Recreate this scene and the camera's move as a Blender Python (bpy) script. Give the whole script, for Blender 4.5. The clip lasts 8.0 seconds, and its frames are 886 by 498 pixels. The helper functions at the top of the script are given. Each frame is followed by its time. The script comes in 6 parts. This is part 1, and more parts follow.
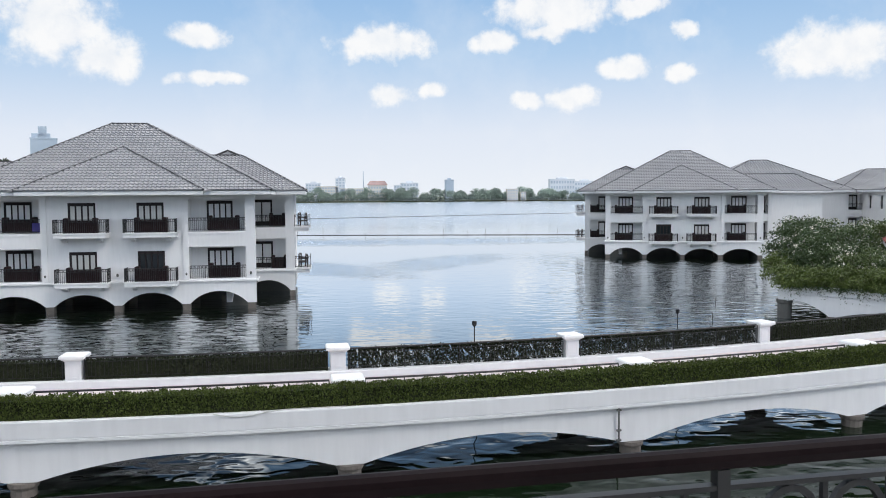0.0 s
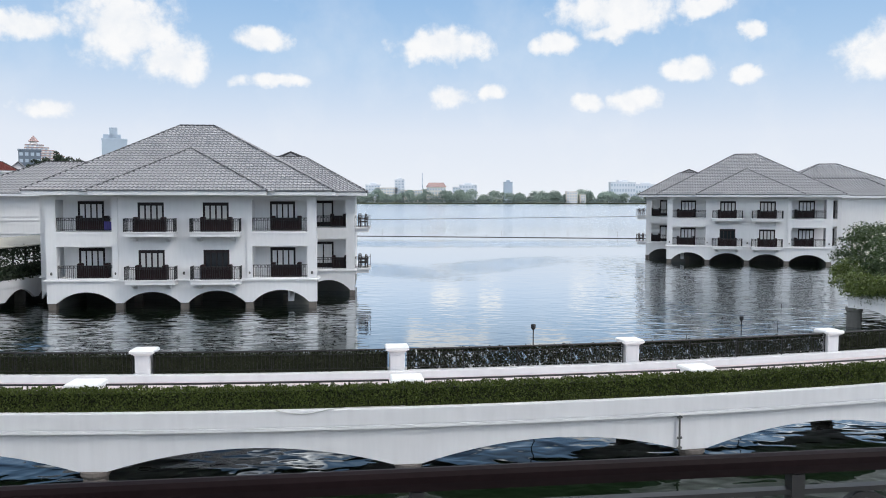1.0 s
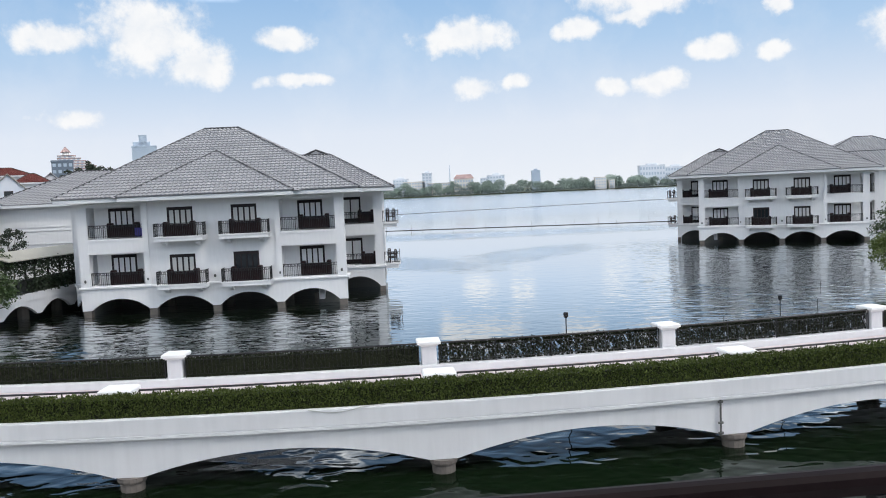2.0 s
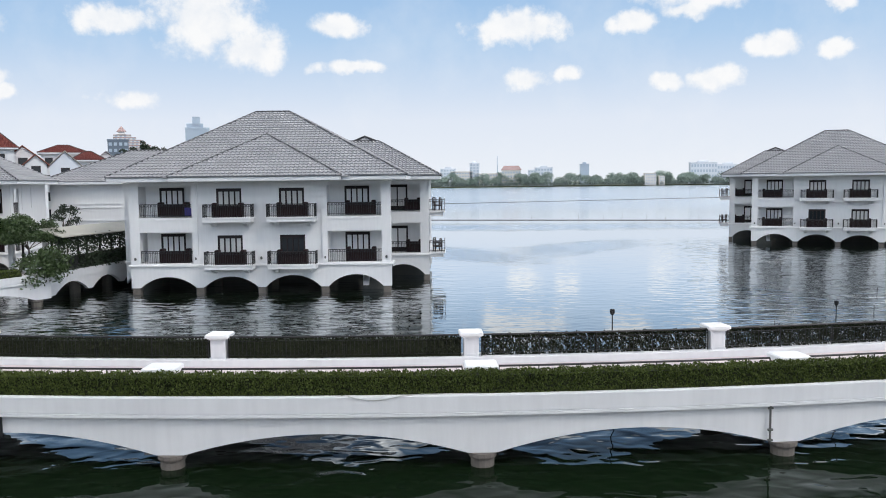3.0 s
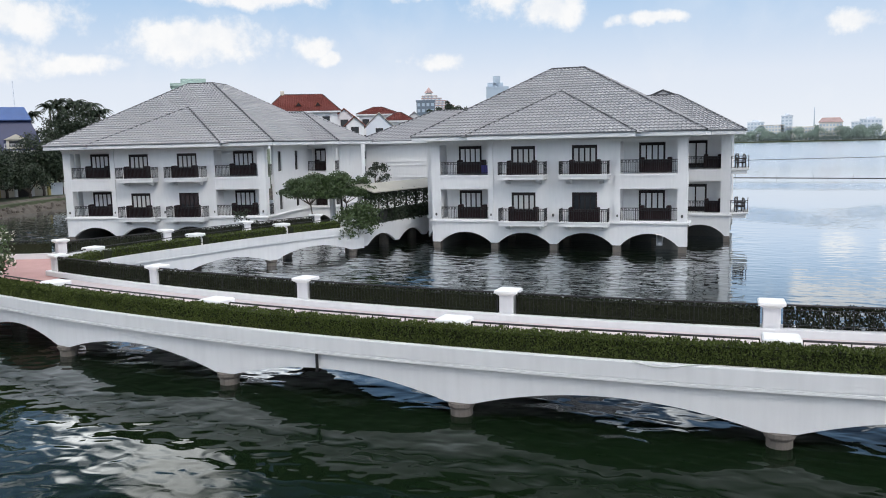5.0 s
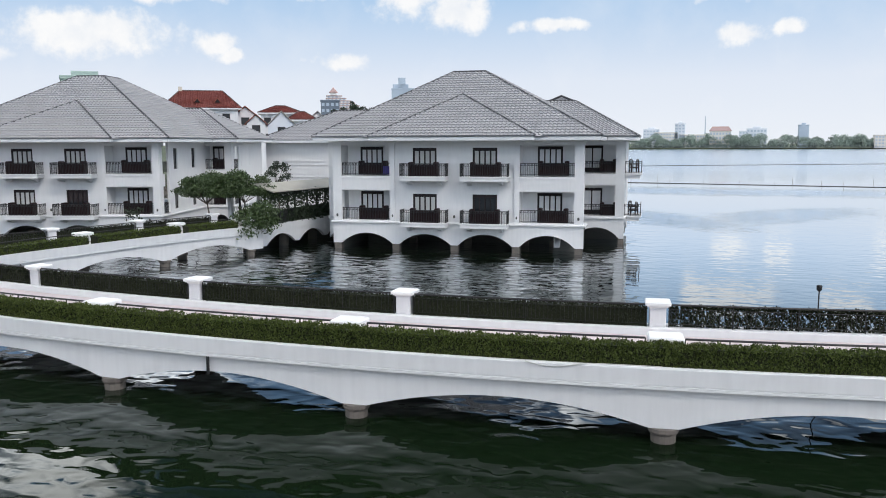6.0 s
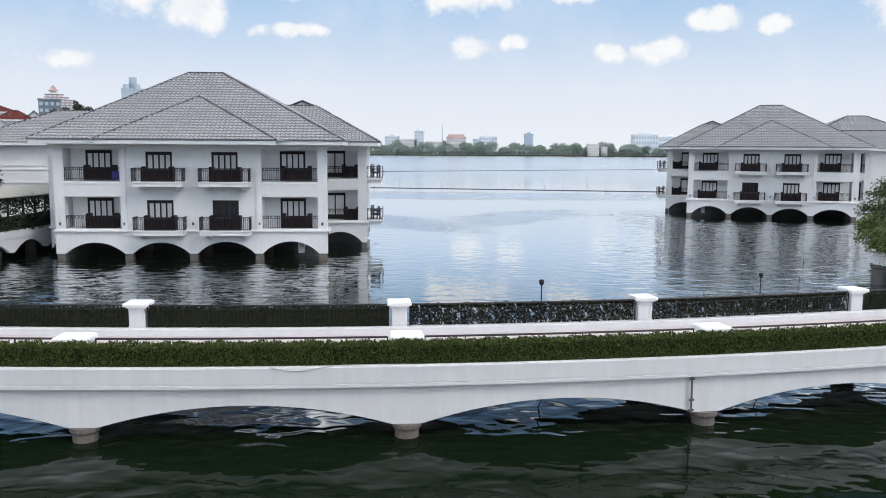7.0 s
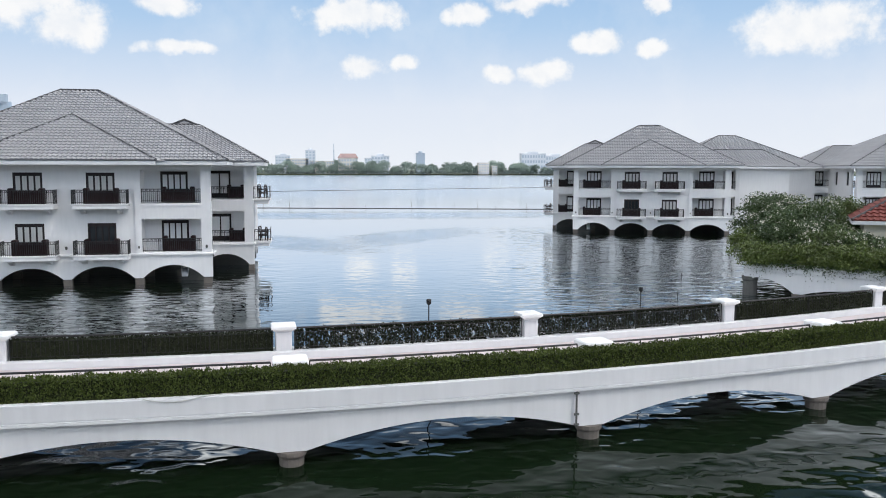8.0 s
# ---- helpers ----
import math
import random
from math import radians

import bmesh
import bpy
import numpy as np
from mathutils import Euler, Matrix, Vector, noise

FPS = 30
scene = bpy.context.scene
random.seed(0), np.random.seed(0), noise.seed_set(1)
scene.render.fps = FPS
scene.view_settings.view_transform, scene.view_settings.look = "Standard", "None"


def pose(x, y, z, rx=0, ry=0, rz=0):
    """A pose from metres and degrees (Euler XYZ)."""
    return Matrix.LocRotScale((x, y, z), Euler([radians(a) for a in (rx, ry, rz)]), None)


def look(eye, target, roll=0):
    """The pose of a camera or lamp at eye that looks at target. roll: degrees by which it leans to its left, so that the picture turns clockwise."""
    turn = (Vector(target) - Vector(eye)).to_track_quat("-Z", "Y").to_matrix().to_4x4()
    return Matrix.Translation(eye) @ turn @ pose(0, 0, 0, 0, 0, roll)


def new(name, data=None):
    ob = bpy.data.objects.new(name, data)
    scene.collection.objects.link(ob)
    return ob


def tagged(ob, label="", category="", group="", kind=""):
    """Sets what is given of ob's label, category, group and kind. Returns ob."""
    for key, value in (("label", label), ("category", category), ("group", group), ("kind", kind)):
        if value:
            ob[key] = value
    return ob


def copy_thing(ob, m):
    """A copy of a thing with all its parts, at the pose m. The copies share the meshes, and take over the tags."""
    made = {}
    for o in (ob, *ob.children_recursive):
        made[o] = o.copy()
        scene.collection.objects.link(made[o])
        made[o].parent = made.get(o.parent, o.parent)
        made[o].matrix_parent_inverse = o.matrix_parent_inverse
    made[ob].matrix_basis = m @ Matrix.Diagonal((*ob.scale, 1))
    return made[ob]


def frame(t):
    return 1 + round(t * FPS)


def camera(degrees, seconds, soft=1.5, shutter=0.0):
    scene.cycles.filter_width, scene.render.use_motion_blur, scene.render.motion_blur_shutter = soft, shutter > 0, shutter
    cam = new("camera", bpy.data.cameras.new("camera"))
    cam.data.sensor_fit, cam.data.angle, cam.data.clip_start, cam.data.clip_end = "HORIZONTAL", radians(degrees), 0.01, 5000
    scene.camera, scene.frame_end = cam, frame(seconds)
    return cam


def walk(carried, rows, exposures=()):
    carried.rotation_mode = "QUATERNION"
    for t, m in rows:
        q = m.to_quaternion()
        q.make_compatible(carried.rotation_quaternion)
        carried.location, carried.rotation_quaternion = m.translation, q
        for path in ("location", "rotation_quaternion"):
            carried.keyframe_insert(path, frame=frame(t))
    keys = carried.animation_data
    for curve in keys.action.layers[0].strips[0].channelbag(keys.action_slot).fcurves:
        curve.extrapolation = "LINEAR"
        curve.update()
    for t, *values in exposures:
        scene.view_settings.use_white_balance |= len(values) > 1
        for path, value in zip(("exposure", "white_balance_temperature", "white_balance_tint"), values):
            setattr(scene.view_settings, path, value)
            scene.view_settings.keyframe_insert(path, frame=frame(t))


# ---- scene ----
cam = camera(56.73, 8.0, soft=1.0)
PATH = [
    (0.0, (-0.000, -0.000, 7.898), (0.704, 9.954, 7.250), -0.37),
    (0.5, (-0.006, -0.119, 7.902), (0.332, 9.855, 7.258), 1.21),
    (1.0, (-0.072, -0.110, 7.918), (-0.072, 9.870, 7.295), 0.09),
    (1.5, (-0.058, -0.031, 7.889), (-0.321, 9.943, 7.210), -2.18),
    (1.7, (-0.010, 0.194, 7.873), (-0.388, 10.163, 7.185), -2.74),
    (2.8, (0.045, 0.366, 7.862), (-0.471, 10.321, 7.070), -0.75),
    (3.0, (-0.040, 0.615, 7.844), (-0.958, 10.539, 7.029), -0.67),
    (3.5, (0.045, 0.744, 7.856), (-2.786, 10.286, 6.892), -0.69),
    (4.0, (0.105, 0.881, 7.867), (-4.423, 9.740, 6.866), -1.10),
    (4.5, (-0.021, 0.954, 7.846), (-4.920, 9.599, 6.722), -1.05),
    (4.7, (-0.004, 0.960, 7.894), (-4.699, 9.709, 6.705), -1.18),
    (5.8, (0.222, 1.116, 7.859), (-3.283, 10.392, 6.563), -0.63),
    (6.0, (0.268, 1.125, 7.856), (-2.967, 10.502, 6.583), -0.19),
    (6.5, (0.350, 1.152, 7.852), (-1.382, 10.928, 6.659), 0.29),
    (7.0, (0.422, 1.081, 7.821), (0.185, 11.006, 6.619), 0.37),
    (7.5, (0.507, 1.175, 7.803), (1.128, 11.084, 6.610), -0.17),
    (8.0, (0.691, 1.329, 7.835), (1.742, 11.226, 6.867), 0.13),
]
walk(cam, [(t, look(eye, target, roll)) for t, eye, target, roll in PATH])

# ---- world, sun ----
SUN_AZ, SUN_EL = 126.0, 48.0   # degrees: clockwise from +y, above the horizon
world = bpy.data.worlds.new("sky")
scene.world = world
world.use_nodes = True
wn, wl = world.node_tree.nodes, world.node_tree.links
wn.clear()
CLOUDS = (   # azimuth, height, half width, half height, in degrees
    (0.2, 10.3, 3.7, 1.1),
    (7.8, 10.3, 1.8, 0.9),
    (11.3, 11.0, 1.9, 0.7),
    (16.6, 8.5, 1.7, 0.8),
    (20.1, 8.1, 1.5, 0.7),
    (29.5, 9.0, 4.7, 1.7),
    (0.8, 6.9, 1.7, 0.7),
    (3.4, 7.2, 1.1, 0.6),
    (9.8, 6.5, 1.4, 0.7),
    (13.0, 6.5, 1.9, 0.8),
    (-11.4, 7.7, 2.7, 0.5),
    (-21.3, 10.9, 3.7, 2.4),
    (-18.2, 9.1, 2.8, 1.5),
    (-12.4, 10.6, 2.1, 0.8),
    (-25.8, 5.6, 2.1, 0.7),
    (-26.5, 10.4, 2.8, 0.9),
    (11.9, 12.4, 4.3, 1.4),
    (17.3, 12.5, 2.0, 0.6),
    (20.3, 10.7, 0.9, 0.6),
    (-54.0, 8.4, 5.9, 1.6),
    (-41.8, 7.0, 5.1, 1.5),
    (-34.2, 6.7, 1.7, 0.8),
    (-33.4, 5.8, 1.0, 0.5),
    (-37.8, 9.9, 5.5, 0.9),
    (-54.2, 5.6, 3.6, 1.2),
    (-49.4, 5.3, 2.8, 0.7),
)


def wnode(kind, **values):
    nd = wn.new(kind)
    for key, value in values.items():
        nd.inputs[key].default_value = value
    return nd


def wmath(op, a, b=None):
    nd = wn.new("ShaderNodeMath")
    nd.operation = op
    for k, v in enumerate((a, b)):
        if v is None:
            continue
        if isinstance(v, (int, float)):
            nd.inputs[k].default_value = v
        else:
            wl.new(v, nd.inputs[k])
    return nd.outputs[0]


sky = wn.new("ShaderNodeTexSky")
sky.sky_type, sky.sun_disc = "NISHITA", False
sky.sun_elevation, sky.sun_rotation = radians(SUN_EL), radians(SUN_AZ)
sky.air_density, sky.dust_density, sky.ozone_density = 1.0, 0.6, 2.2
coord = wn.new("ShaderNodeTexCoord")
ripple = wnode("ShaderNodeTexNoise", Scale=22.0, Detail=6.0, Roughness=0.55)
wl.new(coord.outputs["Generated"], ripple.inputs["Vector"])
shift = wn.new("ShaderNodeVectorMath")
shift.operation = "MULTIPLY_ADD"
wl.new(ripple.outputs["Color"], shift.inputs[0])
shift.inputs[1].default_value = (0.045, 0.045, 0.03)
wl.new(coord.outputs["Generated"], shift.inputs[2])
back = wn.new("ShaderNodeVectorMath")
back.operation = "SUBTRACT"
wl.new(shift.outputs[0], back.inputs[0])
back.inputs[1].default_value = (0.0225, 0.0225, 0.015)
density = None
for az, el, wide, tall in CLOUDS:
    a, e = radians(az), radians(el)
    mp = wn.new("ShaderNodeMapping")
    mp.vector_type = "TEXTURE"
    mp.inputs["Location"].default_value = (math.sin(a) * math.cos(e), math.cos(a) * math.cos(e), math.sin(e))
    mp.inputs["Rotation"].default_value = (0, 0, -a)
    mp.inputs["Scale"].default_value = (radians(wide) * 1.42, 0.3, radians(tall) * 1.5)
    wl.new(back.outputs[0], mp.inputs["Vector"])
    gr = wn.new("ShaderNodeTexGradient")
    gr.gradient_type = "SPHERICAL"
    wl.new(mp.outputs[0], gr.inputs["Vector"])
    density = gr.outputs["Fac"] if density is None else wmath("MAXIMUM", density, gr.outputs["Fac"])
# unseen cloud fields above the view, added to brighten the water's reflections
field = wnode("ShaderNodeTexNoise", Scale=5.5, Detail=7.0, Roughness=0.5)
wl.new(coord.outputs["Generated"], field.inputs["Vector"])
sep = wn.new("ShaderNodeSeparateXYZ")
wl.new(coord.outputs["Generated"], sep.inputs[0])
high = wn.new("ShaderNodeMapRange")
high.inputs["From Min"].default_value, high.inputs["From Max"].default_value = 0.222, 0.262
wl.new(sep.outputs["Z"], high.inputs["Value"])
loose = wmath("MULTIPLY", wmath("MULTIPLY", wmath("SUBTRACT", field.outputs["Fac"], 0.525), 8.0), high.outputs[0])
puff = wnode("ShaderNodeTexNoise", Scale=34.0, Detail=8.0, Roughness=0.6)
wl.new(coord.outputs["Generated"], puff.inputs["Vector"])
ragged = wmath("MULTIPLY", wmath("SUBTRACT", puff.outputs["Fac"], 0.55), 1.15)
density = wmath("ADD", density, wmath("MULTIPLY", ragged, wmath("MINIMUM", wmath("MULTIPLY", density, 5.0), 1.0)))
edge = wn.new("ShaderNodeMapRange")
edge.interpolation_type = "SMOOTHSTEP"
edge.inputs["From Min"].default_value, edge.inputs["From Max"].default_value = 0.12, 0.62
wl.new(density, edge.inputs["Value"])
wisp = wnode("ShaderNodeTexNoise", Scale=9.0, Detail=5.0, Roughness=0.6)
wl.new(coord.outputs["Generated"], wisp.inputs["Vector"])
thin = wn.new("ShaderNodeMapRange")
thin.inputs["From Min"].default_value, thin.inputs["From Max"].default_value = 0.48, 0.85
thin.inputs["To Max"].default_value = 0.3
wl.new(wisp.outputs["Fac"], thin.inputs["Value"])
cover = wmath("MULTIPLY", wmath("MAXIMUM", edge.outputs[0], thin.outputs[0]), 0.93)
# pale haze at the horizon, clearing to blue
haze = wn.new("ShaderNodeMapRange")
haze.interpolation_type = "SMOOTHSTEP"
haze.inputs["From Min"].default_value, haze.inputs["From Max"].default_value = 0.42, 0.24
wl.new(sep.outputs["Z"], haze.inputs["Value"])
veil = wn.new("ShaderNodeValToRGB")
wl.new(wmath("MULTIPLY", sep.outputs["Z"], 3.0), veil.inputs[0])
veil.color_ramp.elements[0].position, veil.color_ramp.elements[0].color = 0.0, (0.84, 0.88, 0.94, 1)
veil.color_ramp.elements[1].position, veil.color_ramp.elements[1].color = 0.80, (0.26, 0.47, 0.77, 1)
for at_, tint in ((0.22, (0.75, 0.815, 0.92, 1)), (0.50, (0.44, 0.62, 0.85, 1))):
    veil.color_ramp.elements.new(at_).color = tint
veil10 = wn.new("ShaderNodeVectorMath")
veil10.operation = "SCALE"
veil10.inputs["Scale"].default_value = 10.0
wl.new(veil.outputs[0], veil10.inputs[0])
hz_mix = wn.new("ShaderNodeMix")
hz_mix.data_type = "RGBA"
wl.new(haze.outputs[0], hz_mix.inputs[0])
wl.new(sky.outputs[0], hz_mix.inputs[6])
wl.new(veil10.outputs[0], hz_mix.inputs[7])
cl_mix = wn.new("ShaderNodeMix")
cl_mix.data_type = "RGBA"
wl.new(cover, cl_mix.inputs[0])
wl.new(hz_mix.outputs[2], cl_mix.inputs[6])
body = wn.new("ShaderNodeMix")
body.data_type = "RGBA"
body.inputs[6].default_value, body.inputs[7].default_value = (8.9, 9.1, 9.4, 1), (9.9, 9.85, 9.8, 1)
billow = wn.new("ShaderNodeMapRange")
billow.inputs["From Min"].default_value, billow.inputs["From Max"].default_value = 0.36, 0.60
wl.new(puff.outputs["Fac"], billow.inputs["Value"])
wl.new(billow.outputs[0], body.inputs[0])
wl.new(body.outputs[2], cl_mix.inputs[7])
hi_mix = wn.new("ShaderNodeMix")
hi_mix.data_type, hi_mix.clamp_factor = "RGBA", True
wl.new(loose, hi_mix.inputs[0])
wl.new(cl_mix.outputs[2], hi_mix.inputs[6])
# about six times the radiance of the visible clouds
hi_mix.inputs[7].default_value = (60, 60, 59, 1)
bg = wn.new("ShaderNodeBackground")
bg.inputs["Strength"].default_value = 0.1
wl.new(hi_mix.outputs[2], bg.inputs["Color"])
wout = wn.new("ShaderNodeOutputWorld")
wl.new(bg.outputs[0], wout.inputs[0])

sun = new("sun", bpy.data.lights.new("sun", "SUN"))
sun.data.energy, sun.data.angle, sun.data.color = 1.1, radians(12), (1.0, 0.94, 0.87)
sa, se = radians(SUN_AZ), radians(SUN_EL)
SUN_DIR = Vector((math.sin(sa) * math.cos(se), math.cos(sa) * math.cos(se), math.sin(se)))
sun.matrix_world = look(SUN_DIR * 300, (0, 0, 0))
scene.view_settings.exposure = 0.0


# ---- materials ----
def mat(name, color, rough=0.6, vary=0.12, scale=2.0, bump=0.0, bump_scale=40.0, metal=0.0, random_=0.0, spec=0.5, streak=0.0):
    m = bpy.data.materials.new(name)
    m.use_nodes = True
    n, l = m.node_tree.nodes, m.node_tree.links
    p = n["Principled BSDF"]
    p.inputs["Roughness"].default_value, p.inputs["Metallic"].default_value = rough, metal
    p.inputs["Specular IOR Level"].default_value = spec
    tc = n.new("ShaderNodeTexCoord")
    n1 = n.new("ShaderNodeTexNoise")
    n1.inputs["Scale"].default_value, n1.inputs["Detail"].default_value = scale, 6
    l.new(tc.outputs["Object"], n1.inputs["Vector"])
    n2 = n.new("ShaderNodeTexNoise")
    n2.inputs["Scale"].default_value, n2.inputs["Detail"].default_value = scale * 11, 4
    mp = n.new("ShaderNodeMapping")
    mp.inputs["Scale"].default_value = (1, 1, 0.12 if streak else 1)
    l.new(tc.outputs["Object"], mp.inputs["Vector"])
    l.new(mp.outputs[0], n2.inputs["Vector"])
    mix = n.new("ShaderNodeMath")
    mix.operation = "MULTIPLY_ADD"
    l.new(n1.outputs["Fac"], mix.inputs[0])
    mix.inputs[1].default_value = 0.6
    half = n.new("ShaderNodeMath")
    half.operation = "MULTIPLY"
    half.inputs[1].default_value = 0.4 + streak
    l.new(n2.outputs["Fac"], half.inputs[0])
    l.new(half.outputs[0], mix.inputs[2])
    val = mix.outputs[0]
    if random_:
        oi = n.new("ShaderNodeNewGeometry")
        ad = n.new("ShaderNodeMath")
        ad.operation = "MULTIPLY_ADD"
        l.new(oi.outputs["Random Per Island"], ad.inputs[0])
        ad.inputs[1].default_value = random_
        l.new(val, ad.inputs[2])
        val = ad.outputs[0]
    mr = n.new("ShaderNodeMapRange")
    mr.inputs["From Min"].default_value, mr.inputs["From Max"].default_value = 0.25, 0.75 + random_
    mr.inputs["To Min"].default_value, mr.inputs["To Max"].default_value = 1 - vary, 1 + vary
    l.new(val, mr.inputs["Value"])
    hsv = n.new("ShaderNodeHueSaturation")
    hsv.inputs["Color"].default_value = (*color, 1)
    l.new(mr.outputs[0], hsv.inputs["Value"])
    l.new(hsv.outputs[0], p.inputs["Base Color"])
    if bump:
        n3 = n.new("ShaderNodeTexNoise")
        n3.inputs["Scale"].default_value, n3.inputs["Detail"].default_value = bump_scale, 4
        l.new(tc.outputs["Object"], n3.inputs["Vector"])
        b = n.new("ShaderNodeBump")
        b.inputs["Strength"].default_value, b.inputs["Distance"].default_value = bump, 0.02
        l.new(n3.outputs["Fac"], b.inputs["Height"])
        l.new(b.outputs[0], p.inputs["Normal"])
    return m


PLASTER = mat("white_plaster", (0.75, 0.75, 0.755), 0.75, 0.05, 0.5, 0.15, 30, streak=0.25)
BRIDGE_WHITE = mat("white_painted_concrete", (0.70, 0.705, 0.72), 0.7, 0.07, 0.35, 0.12, 25, streak=0.3)
STONE_WHITE = mat("white_cap_stone", (0.84, 0.84, 0.83), 0.65, 0.05, 3.0, 0.1, 40)
TILE = mat("grey_roof_tile", (0.36, 0.36, 0.37), 0.55, 0.16, 0.4, 0.2, 12, random_=0.15)
RIDGE = mat("dark_ridge_tile", (0.045, 0.045, 0.05), 0.6, 0.2, 2.0)
FASCIA = mat("grey_white_fascia", (0.72, 0.73, 0.74), 0.6, 0.05, 1.0)
DARKWOOD = mat("dark_brown_wood", (0.016, 0.010, 0.010), 0.5, 0.25, 3.0, spec=0.3)
IRON = mat("black_wrought_iron", (0.012, 0.012, 0.013), 0.5, 0.2, 6.0)
WICKER = mat("dark_wicker", (0.020, 0.009, 0.010), 0.6, 0.35, 8.0, 0.4, 60, spec=0.2)
CURTAIN = mat("grey_white_curtain", (0.5, 0.5, 0.49), 0.9, 0.1, 2.0, streak=0.3)
DECK = mat("pink_white_paving", (0.60, 0.53, 0.53), 0.8, 0.08, 0.8, 0.2, 30)
RED_PAVE = mat("red_pink_paving", (0.50, 0.30, 0.28), 0.85, 0.12, 1.0, 0.3, 20)
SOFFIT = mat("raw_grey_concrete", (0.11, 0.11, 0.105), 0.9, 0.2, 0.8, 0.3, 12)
PIER = mat("weathered_brown_concrete", (0.15, 0.132, 0.118), 0.9, 0.3, 2.0, 0.4, 18)
HEDGE = mat("hedge_leaves", (0.066, 0.088, 0.022), 0.65, 0.6, 0.9, random_=0.35, spec=0.15)
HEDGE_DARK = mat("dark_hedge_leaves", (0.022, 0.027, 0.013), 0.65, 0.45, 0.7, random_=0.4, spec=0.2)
LEAF = mat("tree_leaves", (0.048, 0.080, 0.024), 0.5, 0.4, 0.5, random_=0.5)
LEAF_DARK = mat("dark_tree_leaves", (0.022, 0.036, 0.017), 0.55, 0.4, 0.3, random_=0.4)
LEAF_LIGHT = mat("yellow_green_leaves", (0.085, 0.118, 0.022), 0.5, 0.35, 0.6, random_=0.4)
LEAF_MID = mat("mid_green_leaves", (0.072, 0.105, 0.026), 0.5, 0.4, 0.5, random_=0.4)
# distance haze mixed into the leaf colour
LEAF_HAZE = mat("hazy_far_leaves", (0.29, 0.36, 0.31), 0.9, 0.45, 0.02, random_=0.06)
PETAL = mat("white_petals", (0.80, 0.76, 0.66), 0.6, 0.1, 3.0)
BARK = mat("grey_brown_bark", (0.10, 0.08, 0.065), 0.9, 0.3, 4.0, 0.5, 20)
EARTH = mat("earth_bank", (0.105, 0.09, 0.075), 0.95, 0.3, 0.4, 0.5, 3)
LAND = mat("grassy_land", (0.07, 0.085, 0.045), 0.95, 0.3, 0.1)
RED_TILE = mat("red_roof_tile", (0.17, 0.040, 0.030), 0.65, 0.2, 0.6, random_=0.2)
RUST_TILE = mat("rust_roof_tile", (0.24, 0.07, 0.045), 0.7, 0.2, 0.6, random_=0.2)
BLUE_ROOF = mat("blue_sheet_roof", (0.022, 0.032, 0.10), 0.5, 0.15, 0.8)
BLUE_TOP = mat("bright_blue_sheet", (0.045, 0.10, 0.27), 0.45, 0.12, 0.8)
# wall, roof and glass colours with distance haze painted in
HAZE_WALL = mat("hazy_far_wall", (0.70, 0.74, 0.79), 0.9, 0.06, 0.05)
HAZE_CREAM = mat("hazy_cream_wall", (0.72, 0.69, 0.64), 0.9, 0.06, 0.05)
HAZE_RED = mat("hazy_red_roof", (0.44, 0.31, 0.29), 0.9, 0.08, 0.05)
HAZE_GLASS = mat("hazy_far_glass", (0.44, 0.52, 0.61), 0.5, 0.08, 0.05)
SHEET = mat("beige_sheet_roof", (0.42, 0.40, 0.34), 0.6, 0.1, 0.8)
CREAM = mat("cream_wall", (0.62, 0.58, 0.50), 0.85, 0.1, 0.6)
HOTEL = mat("hotel_wall", (0.74, 0.73, 0.71), 0.8, 0.06, 0.6)
RAILWOOD = mat("dark_stained_handrail", (0.012, 0.007, 0.008), 0.5, 0.3, 5.0, spec=0.06)
HOSE = mat("grey_hose", (0.5, 0.5, 0.48), 0.5, 0.1, 4.0)


def glass_mat():
    m = bpy.data.materials.new("dark_window_glass")
    m.use_nodes = True
    p = m.node_tree.nodes["Principled BSDF"]
    p.inputs["Base Color"].default_value = (0.02, 0.024, 0.028, 1)
    p.inputs["Roughness"].default_value, p.inputs["IOR"].default_value = 0.05, 1.5
    return m


GLASS = glass_mat()


